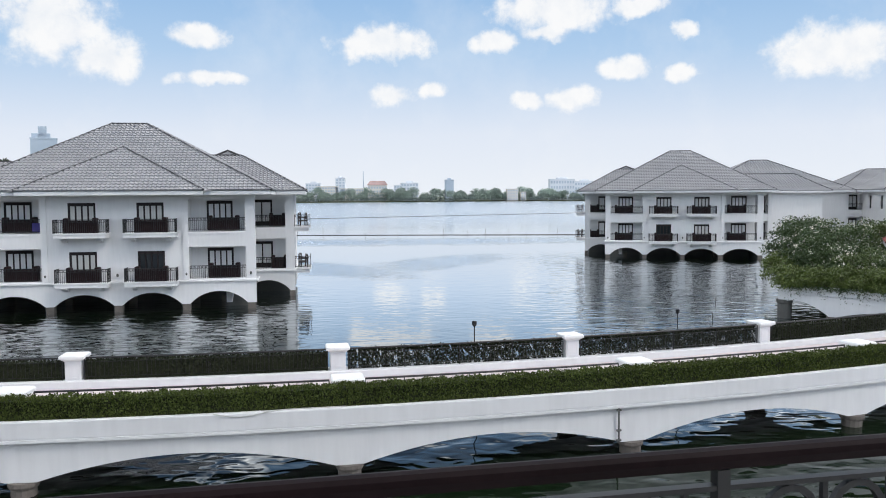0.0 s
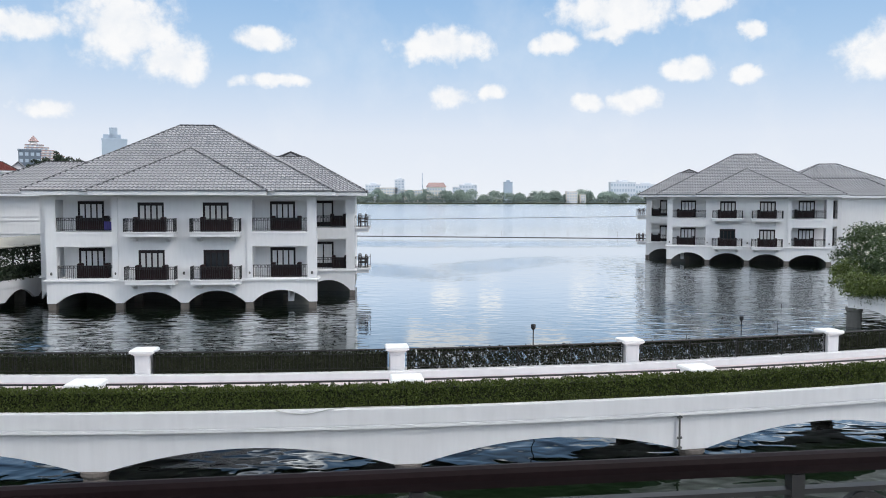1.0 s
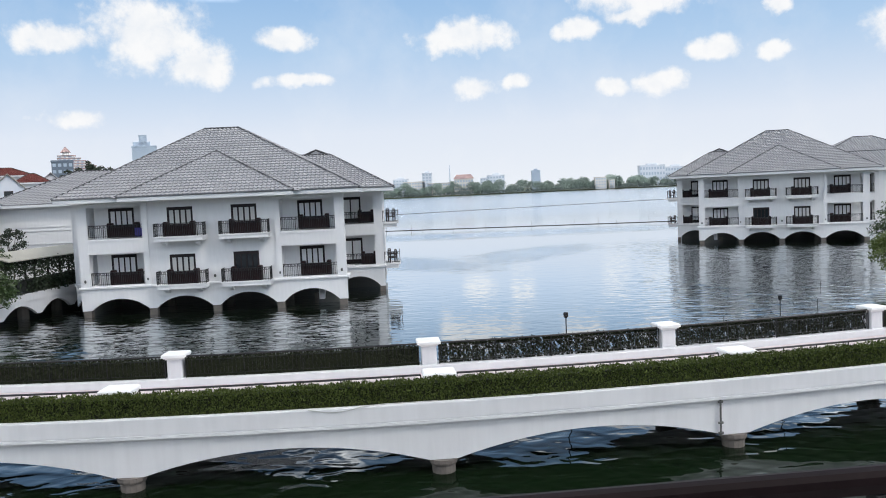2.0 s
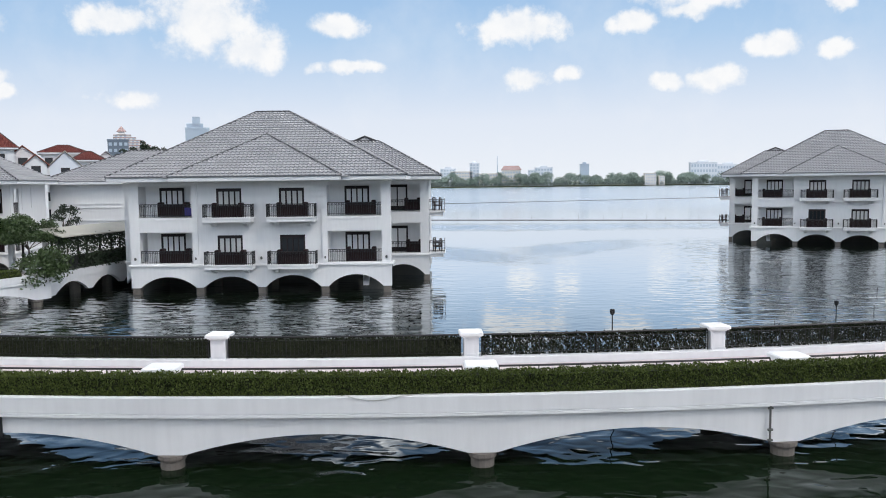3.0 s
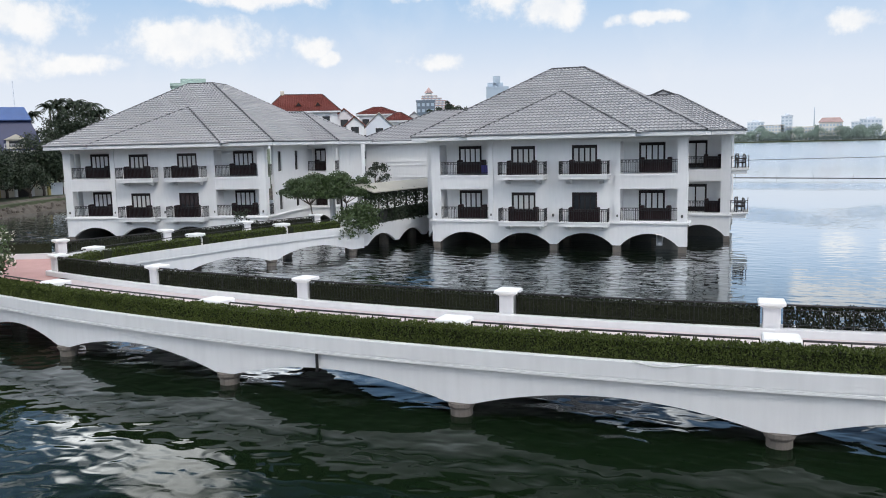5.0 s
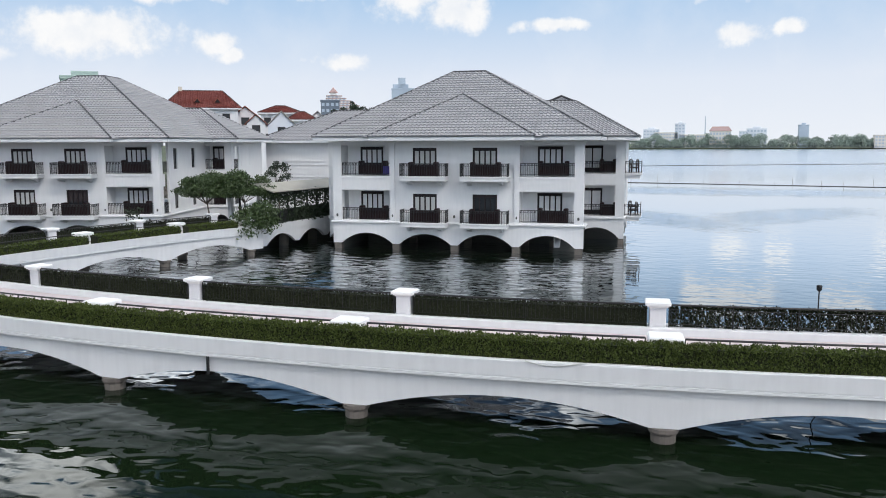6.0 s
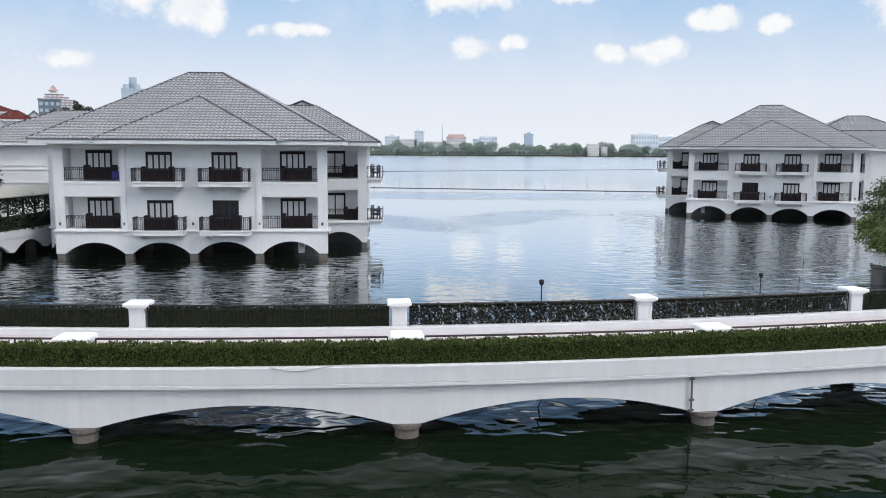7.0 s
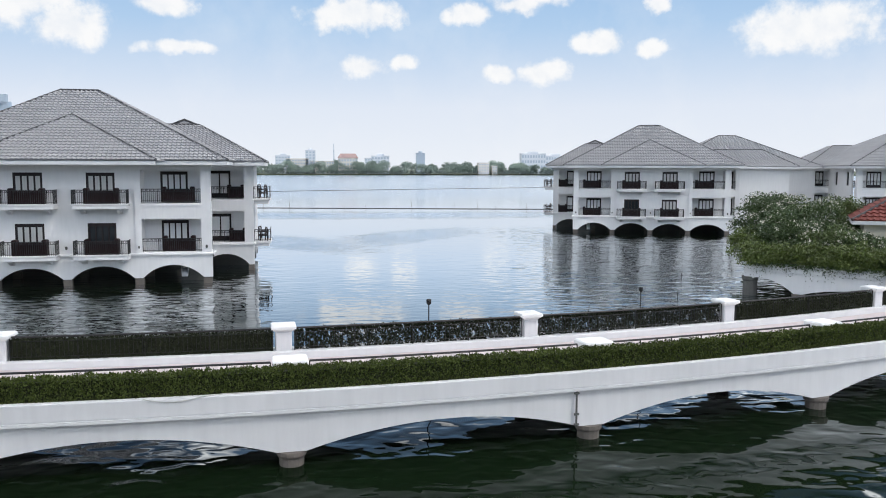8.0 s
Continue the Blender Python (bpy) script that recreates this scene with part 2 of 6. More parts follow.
def water_mat():
    m = bpy.data.materials.new("lake_water")
    m.use_nodes = True
    n, l = m.node_tree.nodes, m.node_tree.links
    n.remove(n["Principled BSDF"])
    body = n.new("ShaderNodeBsdfDiffuse")
    body.inputs["Color"].default_value = (0.0052, 0.0115, 0.0048, 1)
    gloss = n.new("ShaderNodeBsdfGlossy")
    gloss.inputs["Color"].default_value = (0.95, 0.98, 1.0, 1)
    gloss.inputs["Roughness"].default_value = 0.012
    fres = n.new("ShaderNodeFresnel")
    fres.inputs["IOR"].default_value = 1.333
    amount = n.new("ShaderNodeMapRange")
    amount.interpolation_type = "SMOOTHSTEP"
    amount.inputs["From Min"].default_value, amount.inputs["From Max"].default_value = 0.05, 0.52
    amount.inputs["To Max"].default_value = 0.93
    l.new(fres.outputs[0], amount.inputs["Value"])
    both = n.new("ShaderNodeMixShader")
    l.new(amount.outputs[0], both.inputs[0])
    l.new(body.outputs[0], both.inputs[1])
    l.new(gloss.outputs[0], both.inputs[2])
    l.new(both.outputs[0], n["Material Output"].inputs[0])
    tc = n.new("ShaderNodeTexCoord")
    where = n.new("ShaderNodeSeparateXYZ")
    l.new(tc.outputs["Object"], where.inputs[0])

    def ramp(source, lo, hi, a0, a1):
        r = n.new("ShaderNodeMapRange")
        r.interpolation_type = "SMOOTHSTEP"
        r.inputs["From Min"].default_value, r.inputs["From Max"].default_value = lo, hi
        r.inputs["To Min"].default_value, r.inputs["To Max"].default_value = a0, a1
        l.new(source, r.inputs["Value"])
        return r.outputs[0]

    def calc(op, a0, a1):
        c = n.new("ShaderNodeMath")
        c.operation = op
        for k, q in enumerate((a0, a1)):
            if isinstance(q, (int, float)):
                c.inputs[k].default_value = q
            else:
                l.new(q, c.inputs[k])
        return c.outputs[0]

    # patches of breeze on the calm open lake
    gust = None
    for x, y, long_, wide, turn in ((6.5, 97.0, 22.0, 9.0, 58), (-6.5, 90.0, 22.0, 9.0, -52), (2, 142, 80, 16, 0)):
        mp = n.new("ShaderNodeMapping")
        mp.vector_type = "TEXTURE"
        mp.inputs["Location"].default_value = (x, y, 0)
        mp.inputs["Rotation"].default_value = (0, 0, radians(turn))
        mp.inputs["Scale"].default_value = (long_, wide, 10)
        l.new(tc.outputs["Object"], mp.inputs["Vector"])
        g = n.new("ShaderNodeTexGradient")
        g.gradient_type = "SPHERICAL"
        l.new(mp.outputs[0], g.inputs["Vector"])
        gust = g.outputs["Fac"] if gust is None else calc("MAXIMUM", gust, g.outputs["Fac"])
    fray = n.new("ShaderNodeTexNoise")
    fray.inputs["Scale"].default_value, fray.inputs["Detail"].default_value = 0.16, 5
    l.new(tc.outputs["Object"], fray.inputs["Vector"])
    gust = ramp(calc("ADD", gust, calc("MULTIPLY", calc("SUBTRACT", fray.outputs["Fac"], 0.5), 0.6)), 0.0, 1.0, 0.0, 1.0)
    # sheltered by the bridge, livelier round the villas, calm open lake, far breeze
    near = ramp(where.outputs["Y"], 24.0, 32.0, 0.0, 0.7)
    sheltered = calc("MAXIMUM", ramp(where.outputs["X"], -9.0, -3.0, 1.0, 0.0), ramp(where.outputs["X"], 7.0, 18.0, 0.0, 1.0))
    lake_calm = calc("MULTIPLY", ramp(where.outputs["Y"], 55.0, 85.0, 1.0, 0.16), calc("ADD", calc("MULTIPLY", sheltered, 0.86), 0.14))
    lake_calm = calc("MAXIMUM", lake_calm, calc("MULTIPLY", ramp(where.outputs["X"], 9.0, 22.0, 0.0, 0.85), ramp(where.outputs["Y"], 100.0, 125.0, 1.0, 0.0)))
    breeze = ramp(where.outputs["Y"], 125.0, 260.0, 0.0, 0.55)
    chop = calc("MULTIPLY", near, calc("MAXIMUM", calc("MAXIMUM", lake_calm, breeze), gust))
    swell = calc("MAXIMUM", ramp(where.outputs["Y"], 26.0, 36.0, 1.0, 0.16), calc("MULTIPLY", sheltered, ramp(where.outputs["Y"], 50.0, 95.0, 1.0, 0.12)))
    l.new(calc("MAXIMUM", ramp(where.outputs["Y"], 95.0, 280.0, 0.012, 0.18), calc("MULTIPLY", gust, 0.25)), gloss.inputs["Roughness"])
    last = None
    for scale, dist, stretch, turn, power in ((0.6, 0.06, 1.3, 8, swell), (1.7, 0.027, 1.4, -8, swell), (2.4, 0.085, 1.6, 12, gust), (1.5, 0.075, 2.0, 6, chop), (4.2, 0.012, 1.8, -5, chop)):
        mp = n.new("ShaderNodeMapping")
        mp.inputs["Rotation"].default_value = (0, 0, radians(turn))
        mp.inputs["Scale"].default_value = (1.0 / stretch, 1.0, 1.0)
        l.new(tc.outputs["Object"], mp.inputs["Vector"])
        w = n.new("ShaderNodeTexNoise")
        w.inputs["Scale"].default_value, w.inputs["Detail"].default_value = scale, 0.6
        w.inputs["Distortion"].default_value = 0.5
        l.new(mp.outputs[0], w.inputs["Vector"])
        b = n.new("ShaderNodeBump")
        b.inputs["Distance"].default_value = dist
        l.new(power, b.inputs["Strength"])
        l.new(w.outputs["Fac"], b.inputs["Height"])
        if last:
            l.new(last, b.inputs["Normal"])
        last = b.outputs[0]
    for nd in (body, gloss, fres):
        l.new(last, nd.inputs["Normal"])
    return m


WATER = water_mat()


# ---- mesh building ----
class Shape:
    """Vertices and faces of one mesh, gathered piece by piece."""

    def __init__(self):
        self.v, self.f = [], []

    def face(self, *pts):
        k = len(self.v)
        self.v.extend(tuple(q) for q in pts)
        self.f.append(tuple(range(k, k + len(pts))))
        return self

    def box(self, x0, x1, y0, y1, z0, z1):
        k = len(self.v)
        self.v += [(x0, y0, z0), (x1, y0, z0), (x1, y1, z0), (x0, y1, z0), (x0, y0, z1), (x1, y0, z1), (x1, y1, z1), (x0, y1, z1)]
        self.f += [(k, k + 3, k + 2, k + 1), (k + 4, k + 5, k + 6, k + 7), (k, k + 1, k + 5, k + 4), (k + 1, k + 2, k + 6, k + 5),
                   (k + 2, k + 3, k + 7, k + 6), (k + 3, k, k + 4, k + 7)]
        return self

    def soft(self, x0, x1, y0, y1, z0, z1, c=0.02):
        """A box with chamfered upright and top edges."""
        def ring(i, z):
            return [(x0 + i + c, y0 + i, z), (x1 - i - c, y0 + i, z), (x1 - i, y0 + i + c, z), (x1 - i, y1 - i - c, z),
                    (x1 - i - c, y1 - i, z), (x0 + i + c, y1 - i, z), (x0 + i, y1 - i - c, z), (x0 + i, y0 + i + c, z)]
        return self.rings([ring(0, z0), ring(0, z1 - c), ring(c, z1)])

    def rings(self, rows, closed=True, caps=True):
        k, n = len(self.v), len(rows[0])
        for r in rows:
            self.v.extend(tuple(q) for q in r)
        for i in range(len(rows) - 1):
            for j in range(n if closed else n - 1):
                a, b = k + i * n + j, k + i * n + (j + 1) % n
                self.f.append((a, b, b + n, a + n))
        if caps and closed:
            self.f.append(tuple(range(k + n - 1, k - 1, -1)))
            self.f.append(tuple(range(k + (len(rows) - 1) * n, k + len(rows) * n)))
        return self

    def lathe(self, x, y, rows, n=12):
        return self.rings([[(x + r * math.cos(2 * math.pi * j / n), y + r * math.sin(2 * math.pi * j / n), z) for j in range(n)] for r, z in rows])

    def tube(self, pts, r0, r1=None, n=6):
        r1 = r0 if r1 is None else r1
        pts = [Vector(q) for q in pts]
        rows = []
        for i, q in enumerate(pts):
            d = (pts[min(i + 1, len(pts) - 1)] - pts[max(i - 1, 0)]).normalized()
            a = d.cross(Vector((0, 0, 1)) if abs(d.z) < 0.9 else Vector((1, 0, 0))).normalized()
            b = d.cross(a)
            r = r0 + (r1 - r0) * i / max(1, len(pts) - 1)
            rows.append([q + r * (math.cos(2 * math.pi * j / n) * a + math.sin(2 * math.pi * j / n) * b) for j in range(n)])
        return self.rings(rows)

    def extrude(self, poly, shift):
        """A closed outline pushed along a vector."""
        s = Vector(shift)
        return self.rings([[Vector(q) for q in poly], [Vector(q) + s for q in poly]])

    def emit(self, name, fx, material, parent, per=8):
        """Every box gathered so far as a part of its own."""
        for k in range(0, len(self.v), per):
            sh = Shape()
            sh.v = self.v[k:k + per]
            sh.f = [tuple(i - k for i in q) for q in self.f if k <= q[0] < k + per]
            part(name, fx(sh), material, parent)

    def flip_x(self, about):
        self.v = [(about - x, y, z) for x, y, z in self.v]
        self.f = [tuple(reversed(q)) for q in self.f]
        return self


def part(name, shape, material, parent=None, label="", smooth=False):
    me = bpy.data.meshes.new(name)
    me.from_pydata([tuple(q) for q in shape.v], [], shape.f)
    me.materials.append(material)
    if smooth:
        me.polygons.foreach_set("use_smooth", [True] * len(me.polygons))
    bm = bmesh.new()
    bm.from_mesh(me)
    if len(bm.faces) < 6000:
        bmesh.ops.recalc_face_normals(bm, faces=bm.faces[:])
        bm.to_mesh(me)
    bm.free()
    ob = new(name, me)
    if parent is not None:
        ob.parent = parent
    if label:
        ob["label"] = label
    return ob


def thing(name, label, category, group="", kind=""):
    return tagged(new(name), label, category, group, kind)


def leaves(points, size, rng, flat=0.0):
    """Small leaf quads round the given points."""
    pts = np.asarray(points, float)
    n = len(pts)
    a = rng.normal(size=(n, 3))
    a[:, 2] *= 1 - flat
    a /= np.linalg.norm(a, axis=1)[:, None]
    b = rng.normal(size=(n, 3))
    b -= (a * b).sum(1)[:, None] * a
    b /= np.linalg.norm(b, axis=1)[:, None]
    s = size * rng.uniform(0.6, 1.35, n)[:, None]
    quad = np.stack([pts - a * s, pts - b * s * 0.55 + a * s * 0.1, pts + a * s, pts + b * s * 0.55 + a * s * 0.1], 1).reshape(-1, 3)
    sh = Shape()
    sh.v = quad.tolist()
    sh.f = [(4 * i, 4 * i + 1, 4 * i + 2, 4 * i + 3) for i in range(n)]
    return sh


def merge(a, b):
    k = len(a.v)
    a.v += b.v
    a.f += [tuple(i + k for i in q) for q in b.f]
    return a


# ---- lake, land ----
lake = part("water", Shape().face((-4800, -900, 0), (4800, -900, 0), (4800, 4800, 0), (-4800, 4800, 0)), WATER)
tagged(lake, "rippled dark green lake water reflecting the sky", "water", kind="structure")
bed = part("ground", Shape().face((-4800, -900, -3), (4800, -900, -3), (4800, 4800, -3), (-4800, 4800, -3)), EARTH)
tagged(bed, "muddy brown lake bed below the water", "ground", kind="structure")


def arc_profile(u0, u1, spring, crown, n=14):
    """Outline of an arch opening from u0 to u1."""
    half, rise = (u1 - u0) / 2, crown - spring
    rad = (half * half + rise * rise) / (2 * rise)
    out = []
    for i in range(n + 1):
        u = u0 + (u1 - u0) * i / n
        out.append((u, crown - rad + math.sqrt(max(0, rad * rad - (u - u0 - half) ** 2))))
    return out


def arch_wall(u_from, u_to, openings, z_bot, z_top):
    """Outline in (u, z) of a wall whose foot is cut by arches."""
    line = [(u_from, z_bot)]
    for u0, u1, crown in openings:
        line += arc_profile(u0, u1, z_bot, crown)
    line.append((u_to, z_bot))
    return line


def arch_panel(sh, line, z_top, place):
    """Fills a wall between its arched foot and z_top; place(u, side, z) gives the point on the front or the back face."""
    for (ua, za), (ub, zb) in zip(line, line[1:]):
        if ub - ua < 1e-6:
            continue
        for s in (0, 1):
            sh.face(place(ua, s, za), place(ub, s, zb), place(ub, s, z_top), place(ua, s, z_top))
        sh.face(place(ua, 0, za), place(ub, 0, zb), place(ub, 1, zb), place(ua, 1, za))
    return sh


# ---- waterside villas ----
W = 18.75
BAYS = (2.65, 7.18, 11.67, 16.2)
FLOORS = (2.14, 5.50)


def tiled(sh, a, b, c, d, course=0.34, wave=0.30):
    """Corrugated tile courses on the roof plane a-b (eave), c-d (top, c above b, d above a)."""
    a, b, c, d = (Vector(q) for q in (a, b, c, d))
    ux = (b - a).normalized()
    up = (d - a) - ux * (d - a).dot(ux)
    height = up.length
    up.normalize()
    nrm = ux.cross(up)
    if nrm.z < 0:
        nrm = -nrm
    n = max(2, round(height / course))
    la, lb = 0.0, (b - a).dot(ux)
    ld, lc = (d - a).dot(ux), (c - a).dot(ux)
    for i in range(n):
        h0, h1 = i / n, (i + 1) / n
        s0, s1 = la + (ld - la) * h0, la + (ld - la) * h1
        e0, e1 = lb + (lc - lb) * h0, lb + (lc - lb) * h1
        lo, hi = min(s0, s1), max(e0, e1)
        k0, k1 = math.floor(lo / wave * 3), math.ceil(hi / wave * 3)
        base = len(sh.v)
        for k in range(k0, k1 + 1):
            x = k * wave / 3
            xa, xb = min(max(x, s0), e0), min(max(x, s1), e1)
            bulge = 0.085 if k % 3 == 1 else (0.035 if k % 3 == 2 else 0.0)
            sh.v.append(tuple(a + ux * xa + up * (h0 * height) + nrm * (0.085 + bulge)))
            sh.v.append(tuple(a + ux * xb + up * (h1 * height) + nrm * (0.005 + bulge)))
            sh.v.append(tuple(a + ux * xa + up * (h0 * height) + nrm * 0.0))
        for k in range(k1 - k0):
            p = base + 3 * k
            sh.f.append((p, p + 3, p + 4, p + 1))
            sh.f.append((p + 2, p + 5, p + 3, p))
    return sh


def ridge_line(sh, a, b, r=0.085):
    a, b = Vector(a), Vector(b)
    n = max(2, int((b - a).length / 0.42))
    up = Vector((0, 0, 0.06))
    for i in range(n):
        p, q = a + (b - a) * (i / n) + up, a + (b - a) * ((i + 1.08) / n) + up
        sh.tube([p, q], r * 1.12, r * 0.86, 6)


def railing(u0, u1, z0, z1, step=0.125):
    """A wrought-iron railing along u, in the plane y = 0."""
    sh = Shape()
    sh.box(u0, u1, -0.03, 0.03, z1 - 0.045, z1)
    sh.box(u0, u1, -0.015, 0.015, z1 - 0.20, z1 - 0.175)
    sh.box(u0, u1, -0.015, 0.015, z0 + 0.08, z0 + 0.105)
    n = max(2, int((u1 - u0) / step))
    for i in range(n + 1):
        u = u0 + 0.012 + (u1 - u0 - 0.024) * i / n
        big = i % 8 == 0
        sh.box(u - (0.022 if big else 0.009), u + (0.022 if big else 0.009), -0.012, 0.012, z0, z1 - 0.04)
    for i in range(0, n, 2):
        u = u0 + (u1 - u0) * (i + 0.5) / n
        sh.rings([[(u + r * math.cos(t), y, z1 - 0.11 + r * math.sin(t)) for t in [k * math.pi / 4 for k in range(8)]] for r, y in ((0.055, -0.01), (0.055, 0.01), (0.035, 0.01), (0.035, -0.01), (0.055, -0.01))], caps=False)
    return sh


def turned(sh, x, y, ang):
    c, s = math.cos(ang), math.sin(ang)
    sh.v = [(x + c * a - s * b, y + s * a + c * b, z) for a, b, z in sh.v]
    return sh


def french_door(parent, fx, u, v, z, wide=1.8, tall=2.06, curtain=True, leafs=4):
    """Dark wooden door with glazed leaves; v is the wall's face."""
    fr = Shape()
    x0, x1 = u - wide / 2, u + wide / 2
    fr.box(x0, x0 + 0.09, v - 0.05, v + 0.1, z, z + tall).box(x1 - 0.09, x1, v - 0.05, v + 0.1, z, z + tall)
    fr.box(x0 + 0.09, x1 - 0.09, v - 0.05, v + 0.1, z + tall - 0.12, z + tall)
    wd = (wide - 0.18) / leafs
    door = part("door", fx(fr), DARKWOOD, parent, "dark brown glazed french door")
    for i in range(leafs):
        a = x0 + 0.09 + i * wd
        lf = Shape().box(a, a + 0.05, v - 0.02, v + 0.04, z, z + tall - 0.12).box(a + wd - 0.05, a + wd, v - 0.02, v + 0.04, z, z + tall - 0.12)
        lf.box(a + 0.05, a + wd - 0.05, v - 0.02, v + 0.04, z, z + 0.35).box(a + 0.05, a + wd - 0.05, v - 0.02, v + 0.04, z + tall - 0.22, z + tall - 0.12)
        part("leaf", fx(lf), DARKWOOD, door)
        part("pane", fx(Shape().box(a + 0.05, a + wd - 0.05, v + 0.012, v + 0.022, z + 0.35, z + tall - 0.22)), GLASS, door)
        if curtain:
            cu = Shape()
            m = 5
            for j in range(m):
                p, q = a + 0.06 + (wd - 0.12) * j / m, a + 0.06 + (wd - 0.12) * (j + 1) / m
                cu.face((p, v + 0.006, z + 0.36), ((p + q) / 2, v + 0.002, z + 0.36), ((p + q) / 2, v + 0.002, z + tall - 0.23), (p, v + 0.006, z + tall - 0.23))
                cu.face(((p + q) / 2, v + 0.002, z + 0.36), (q, v + 0.006, z + 0.36), (q, v + 0.006, z + tall - 0.23), ((p + q) / 2, v + 0.002, z + tall - 0.23))
            part("curtain", fx(cu), CURTAIN, door, "pale drawn curtain behind the pane")
    return door


def pilaster(sh, u0, u1, v0, v1, z0, z1):
    sh.box(u0, u1, v0, v1, z0, z1 - 0.3)
    sh.box(u0 - 0.05, u1 + 0.05, v0 - 0.05, v1 + 0.05, z1 - 0.3, z1 - 0.2)
    sh.box(u0 - 0.02, u1 + 0.02, v0 - 0.02, v1 + 0.02, z1 - 0.2, z1 - 0.12)
    sh.box(u0 - 0.1, u1 + 0.1, v0 - 0.1, v1 + 0.1, z1 - 0.12, z1)
    return sh


def villa(label, mirror, ridge=(7.95, 10.47, 6.2, 13.42), sub=(9.4, 3.0, 11.48), WV=7.0, inset=1.7, side_balcony=True):
    def fx(sh):
        return sh.flip_x(W) if mirror else sh

    root = thing("villa", label, "building", "waterside villas")
    DEP, WU = WV + 10.0, 21.3      # depth, reach of the side wing
    NW = (WV * 0.28, WV * 0.68)    # narrow side windows
    WS = W - inset                 # side wall behind the corner loggia
    # arched base
    ops = [(0.63, 4.68, 1.24), (5.2, 9.15, 1.24), (9.66, 13.67, 1.30), (14.2, 18.16, 1.32)]
    base = Shape()
    arch_panel(base, arch_wall(0, W, ops, 0.45, 2.0), 2.0, lambda u, s, z: (u, 0.0 + 0.4 * s, z))
    part("base_wall", fx(base), PLASTER, root)
    v_ops = [(0.7 + 4.1 * i, 4.3 + 4.1 * i, 1.24) for i in range(4)]
    for panel, spot in ((arch_wall(0.4, DEP, v_ops, 0.45, 2.0), lambda u, s, z: (0.4 * s, u, z)), (arch_wall(0.4, DEP, v_ops, 0.45, 2.0), lambda u, s, z: (WS - 0.4 * s, u, z)),
                        (arch_wall(WS + 0.01, WU, [(WS + 0.4, WU - 0.35, 1.3)], 0.45, 2.0), lambda u, s, z: (u, WV + 0.4 * s, z)),
                        (arch_wall(WV + 0.4, DEP, [(WV + 0.9 + 4.2 * i, WV + 4.5 + 4.2 * i, 1.24) for i in range(2)], 0.45, 2.0), lambda u, s, z: (WU - 0.4 * s, u, z)),
                        (arch_wall(-1.5, -0.01, [(-1.2, -0.2, 1.2)], 0.45, 2.0), lambda u, s, z: (u, 3.0 + 0.4 * s, z))):
        part("base_wall", fx(arch_panel(Shape(), panel, 2.0, spot)), PLASTER, root)
    # narrow set-back bay on the plain side
    for k, z in enumerate(FLOORS):
        zb, nxt, top = (2.13, 5.42)[k], (5.42, 8.1)[k], (4.5, 7.7)[k]
        bay = Shape().box(-1.5, -1.05, 3.0, 3.5, zb, nxt).box(-1.05, -0.01, 3.02, 3.3, top, nxt).box(-1.5, -0.01, 4.2, 4.4, zb, nxt).box(-1.5, -1.3, 3.5, 12, zb, nxt)
        bay.emit("wall", fx, PLASTER, root)
        part("railing", fx(turned(railing(-1.04, -0.02, z + 0.05, z + 0.95), 0, 3.15, 0)), IRON, root)
        french_door(root, fx, -0.55, 4.2, z, 0.8, 2.1, False, 2)
    led = Shape()
    led.soft(-0.14, W + 0.14, -0.14, 1.9, 2.0, 2.13, 0.03)
    led.soft(-0.14, WS + 0.14, 1.901, DEP, 2.0, 2.13, 0.03)
    led.soft(-1.62, -0.15, 2.88, DEP, 2.0, 2.13, 0.03)
    led.soft(WS + 0.15, WU + 0.14, WV - 0.14, DEP, 2.0, 2.13, 0.03)
    led.emit("ledge", fx, PLASTER, root, 24)
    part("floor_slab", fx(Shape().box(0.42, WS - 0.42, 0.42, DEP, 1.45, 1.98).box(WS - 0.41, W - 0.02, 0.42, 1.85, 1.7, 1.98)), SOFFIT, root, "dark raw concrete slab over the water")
    for v in (0.05, 4.55, 8.65, 12.75):
        for u in (0.06, 4.66, 9.13, 13.68, 18.15 if v < 1 else WS - 1.2):
            part("pier", fx(Shape().box(u, u + 0.54, v, v + 0.5, -2.6, 0.445)), PIER, root, "weathered concrete pier standing in the water")
    part("pier", fx(Shape().box(WU - 0.42, WU + 0.02, WV + 0.02, WV + 0.5, -2.6, 0.445)), PIER, root)
    # added dark walls that shut out light behind the base arches
    part("light_block_wall", fx(Shape().box(0.41, WS - 0.41, 6.2, 6.5, -2.6, 1.45).box(0.41, 0.6, 0.6, 6.19, -2.6, 1.45).box(WS - 0.6, W - 0.3, 1.9, 2.1, -2.6, 1.69).box(WS - 0.39, WU - 0.42, WV + 3.5, WV + 3.8, -2.6, 1.98)), SOFFIT, root, "added dark wall that blocks light below the villa")
    # walls
    wl_ = Shape()
    for k, z in enumerate(FLOORS):
        top = (4.44, 7.74)[k]
        nxt = (5.42, 8.1)[k]
        zb = (2.13, 5.42)[k]
        for a, b in ((0.72, 4.5), (14.2, 18.08)):
            wl_.box(a, b, 0.02, 0.3, top, nxt)              # lintel over the loggia
            wl_.box(a, b, 1.5, 1.7, zb, nxt)                # back wall
            wl_.box(a, b, 0.05, 1.5, zb, zb + 0.08)         # loggia floor
            wl_.box(a, b, 0.3, 1.5, nxt - 0.1, nxt)
        wl_.box(4.5, 4.62, 0.3, 1.7, zb, nxt).box(14.08, 14.2, 0.3, 1.7, zb, nxt)
        wl_.box(0.0, 0.2, 1.55, DEP, zb, nxt)               # plain side
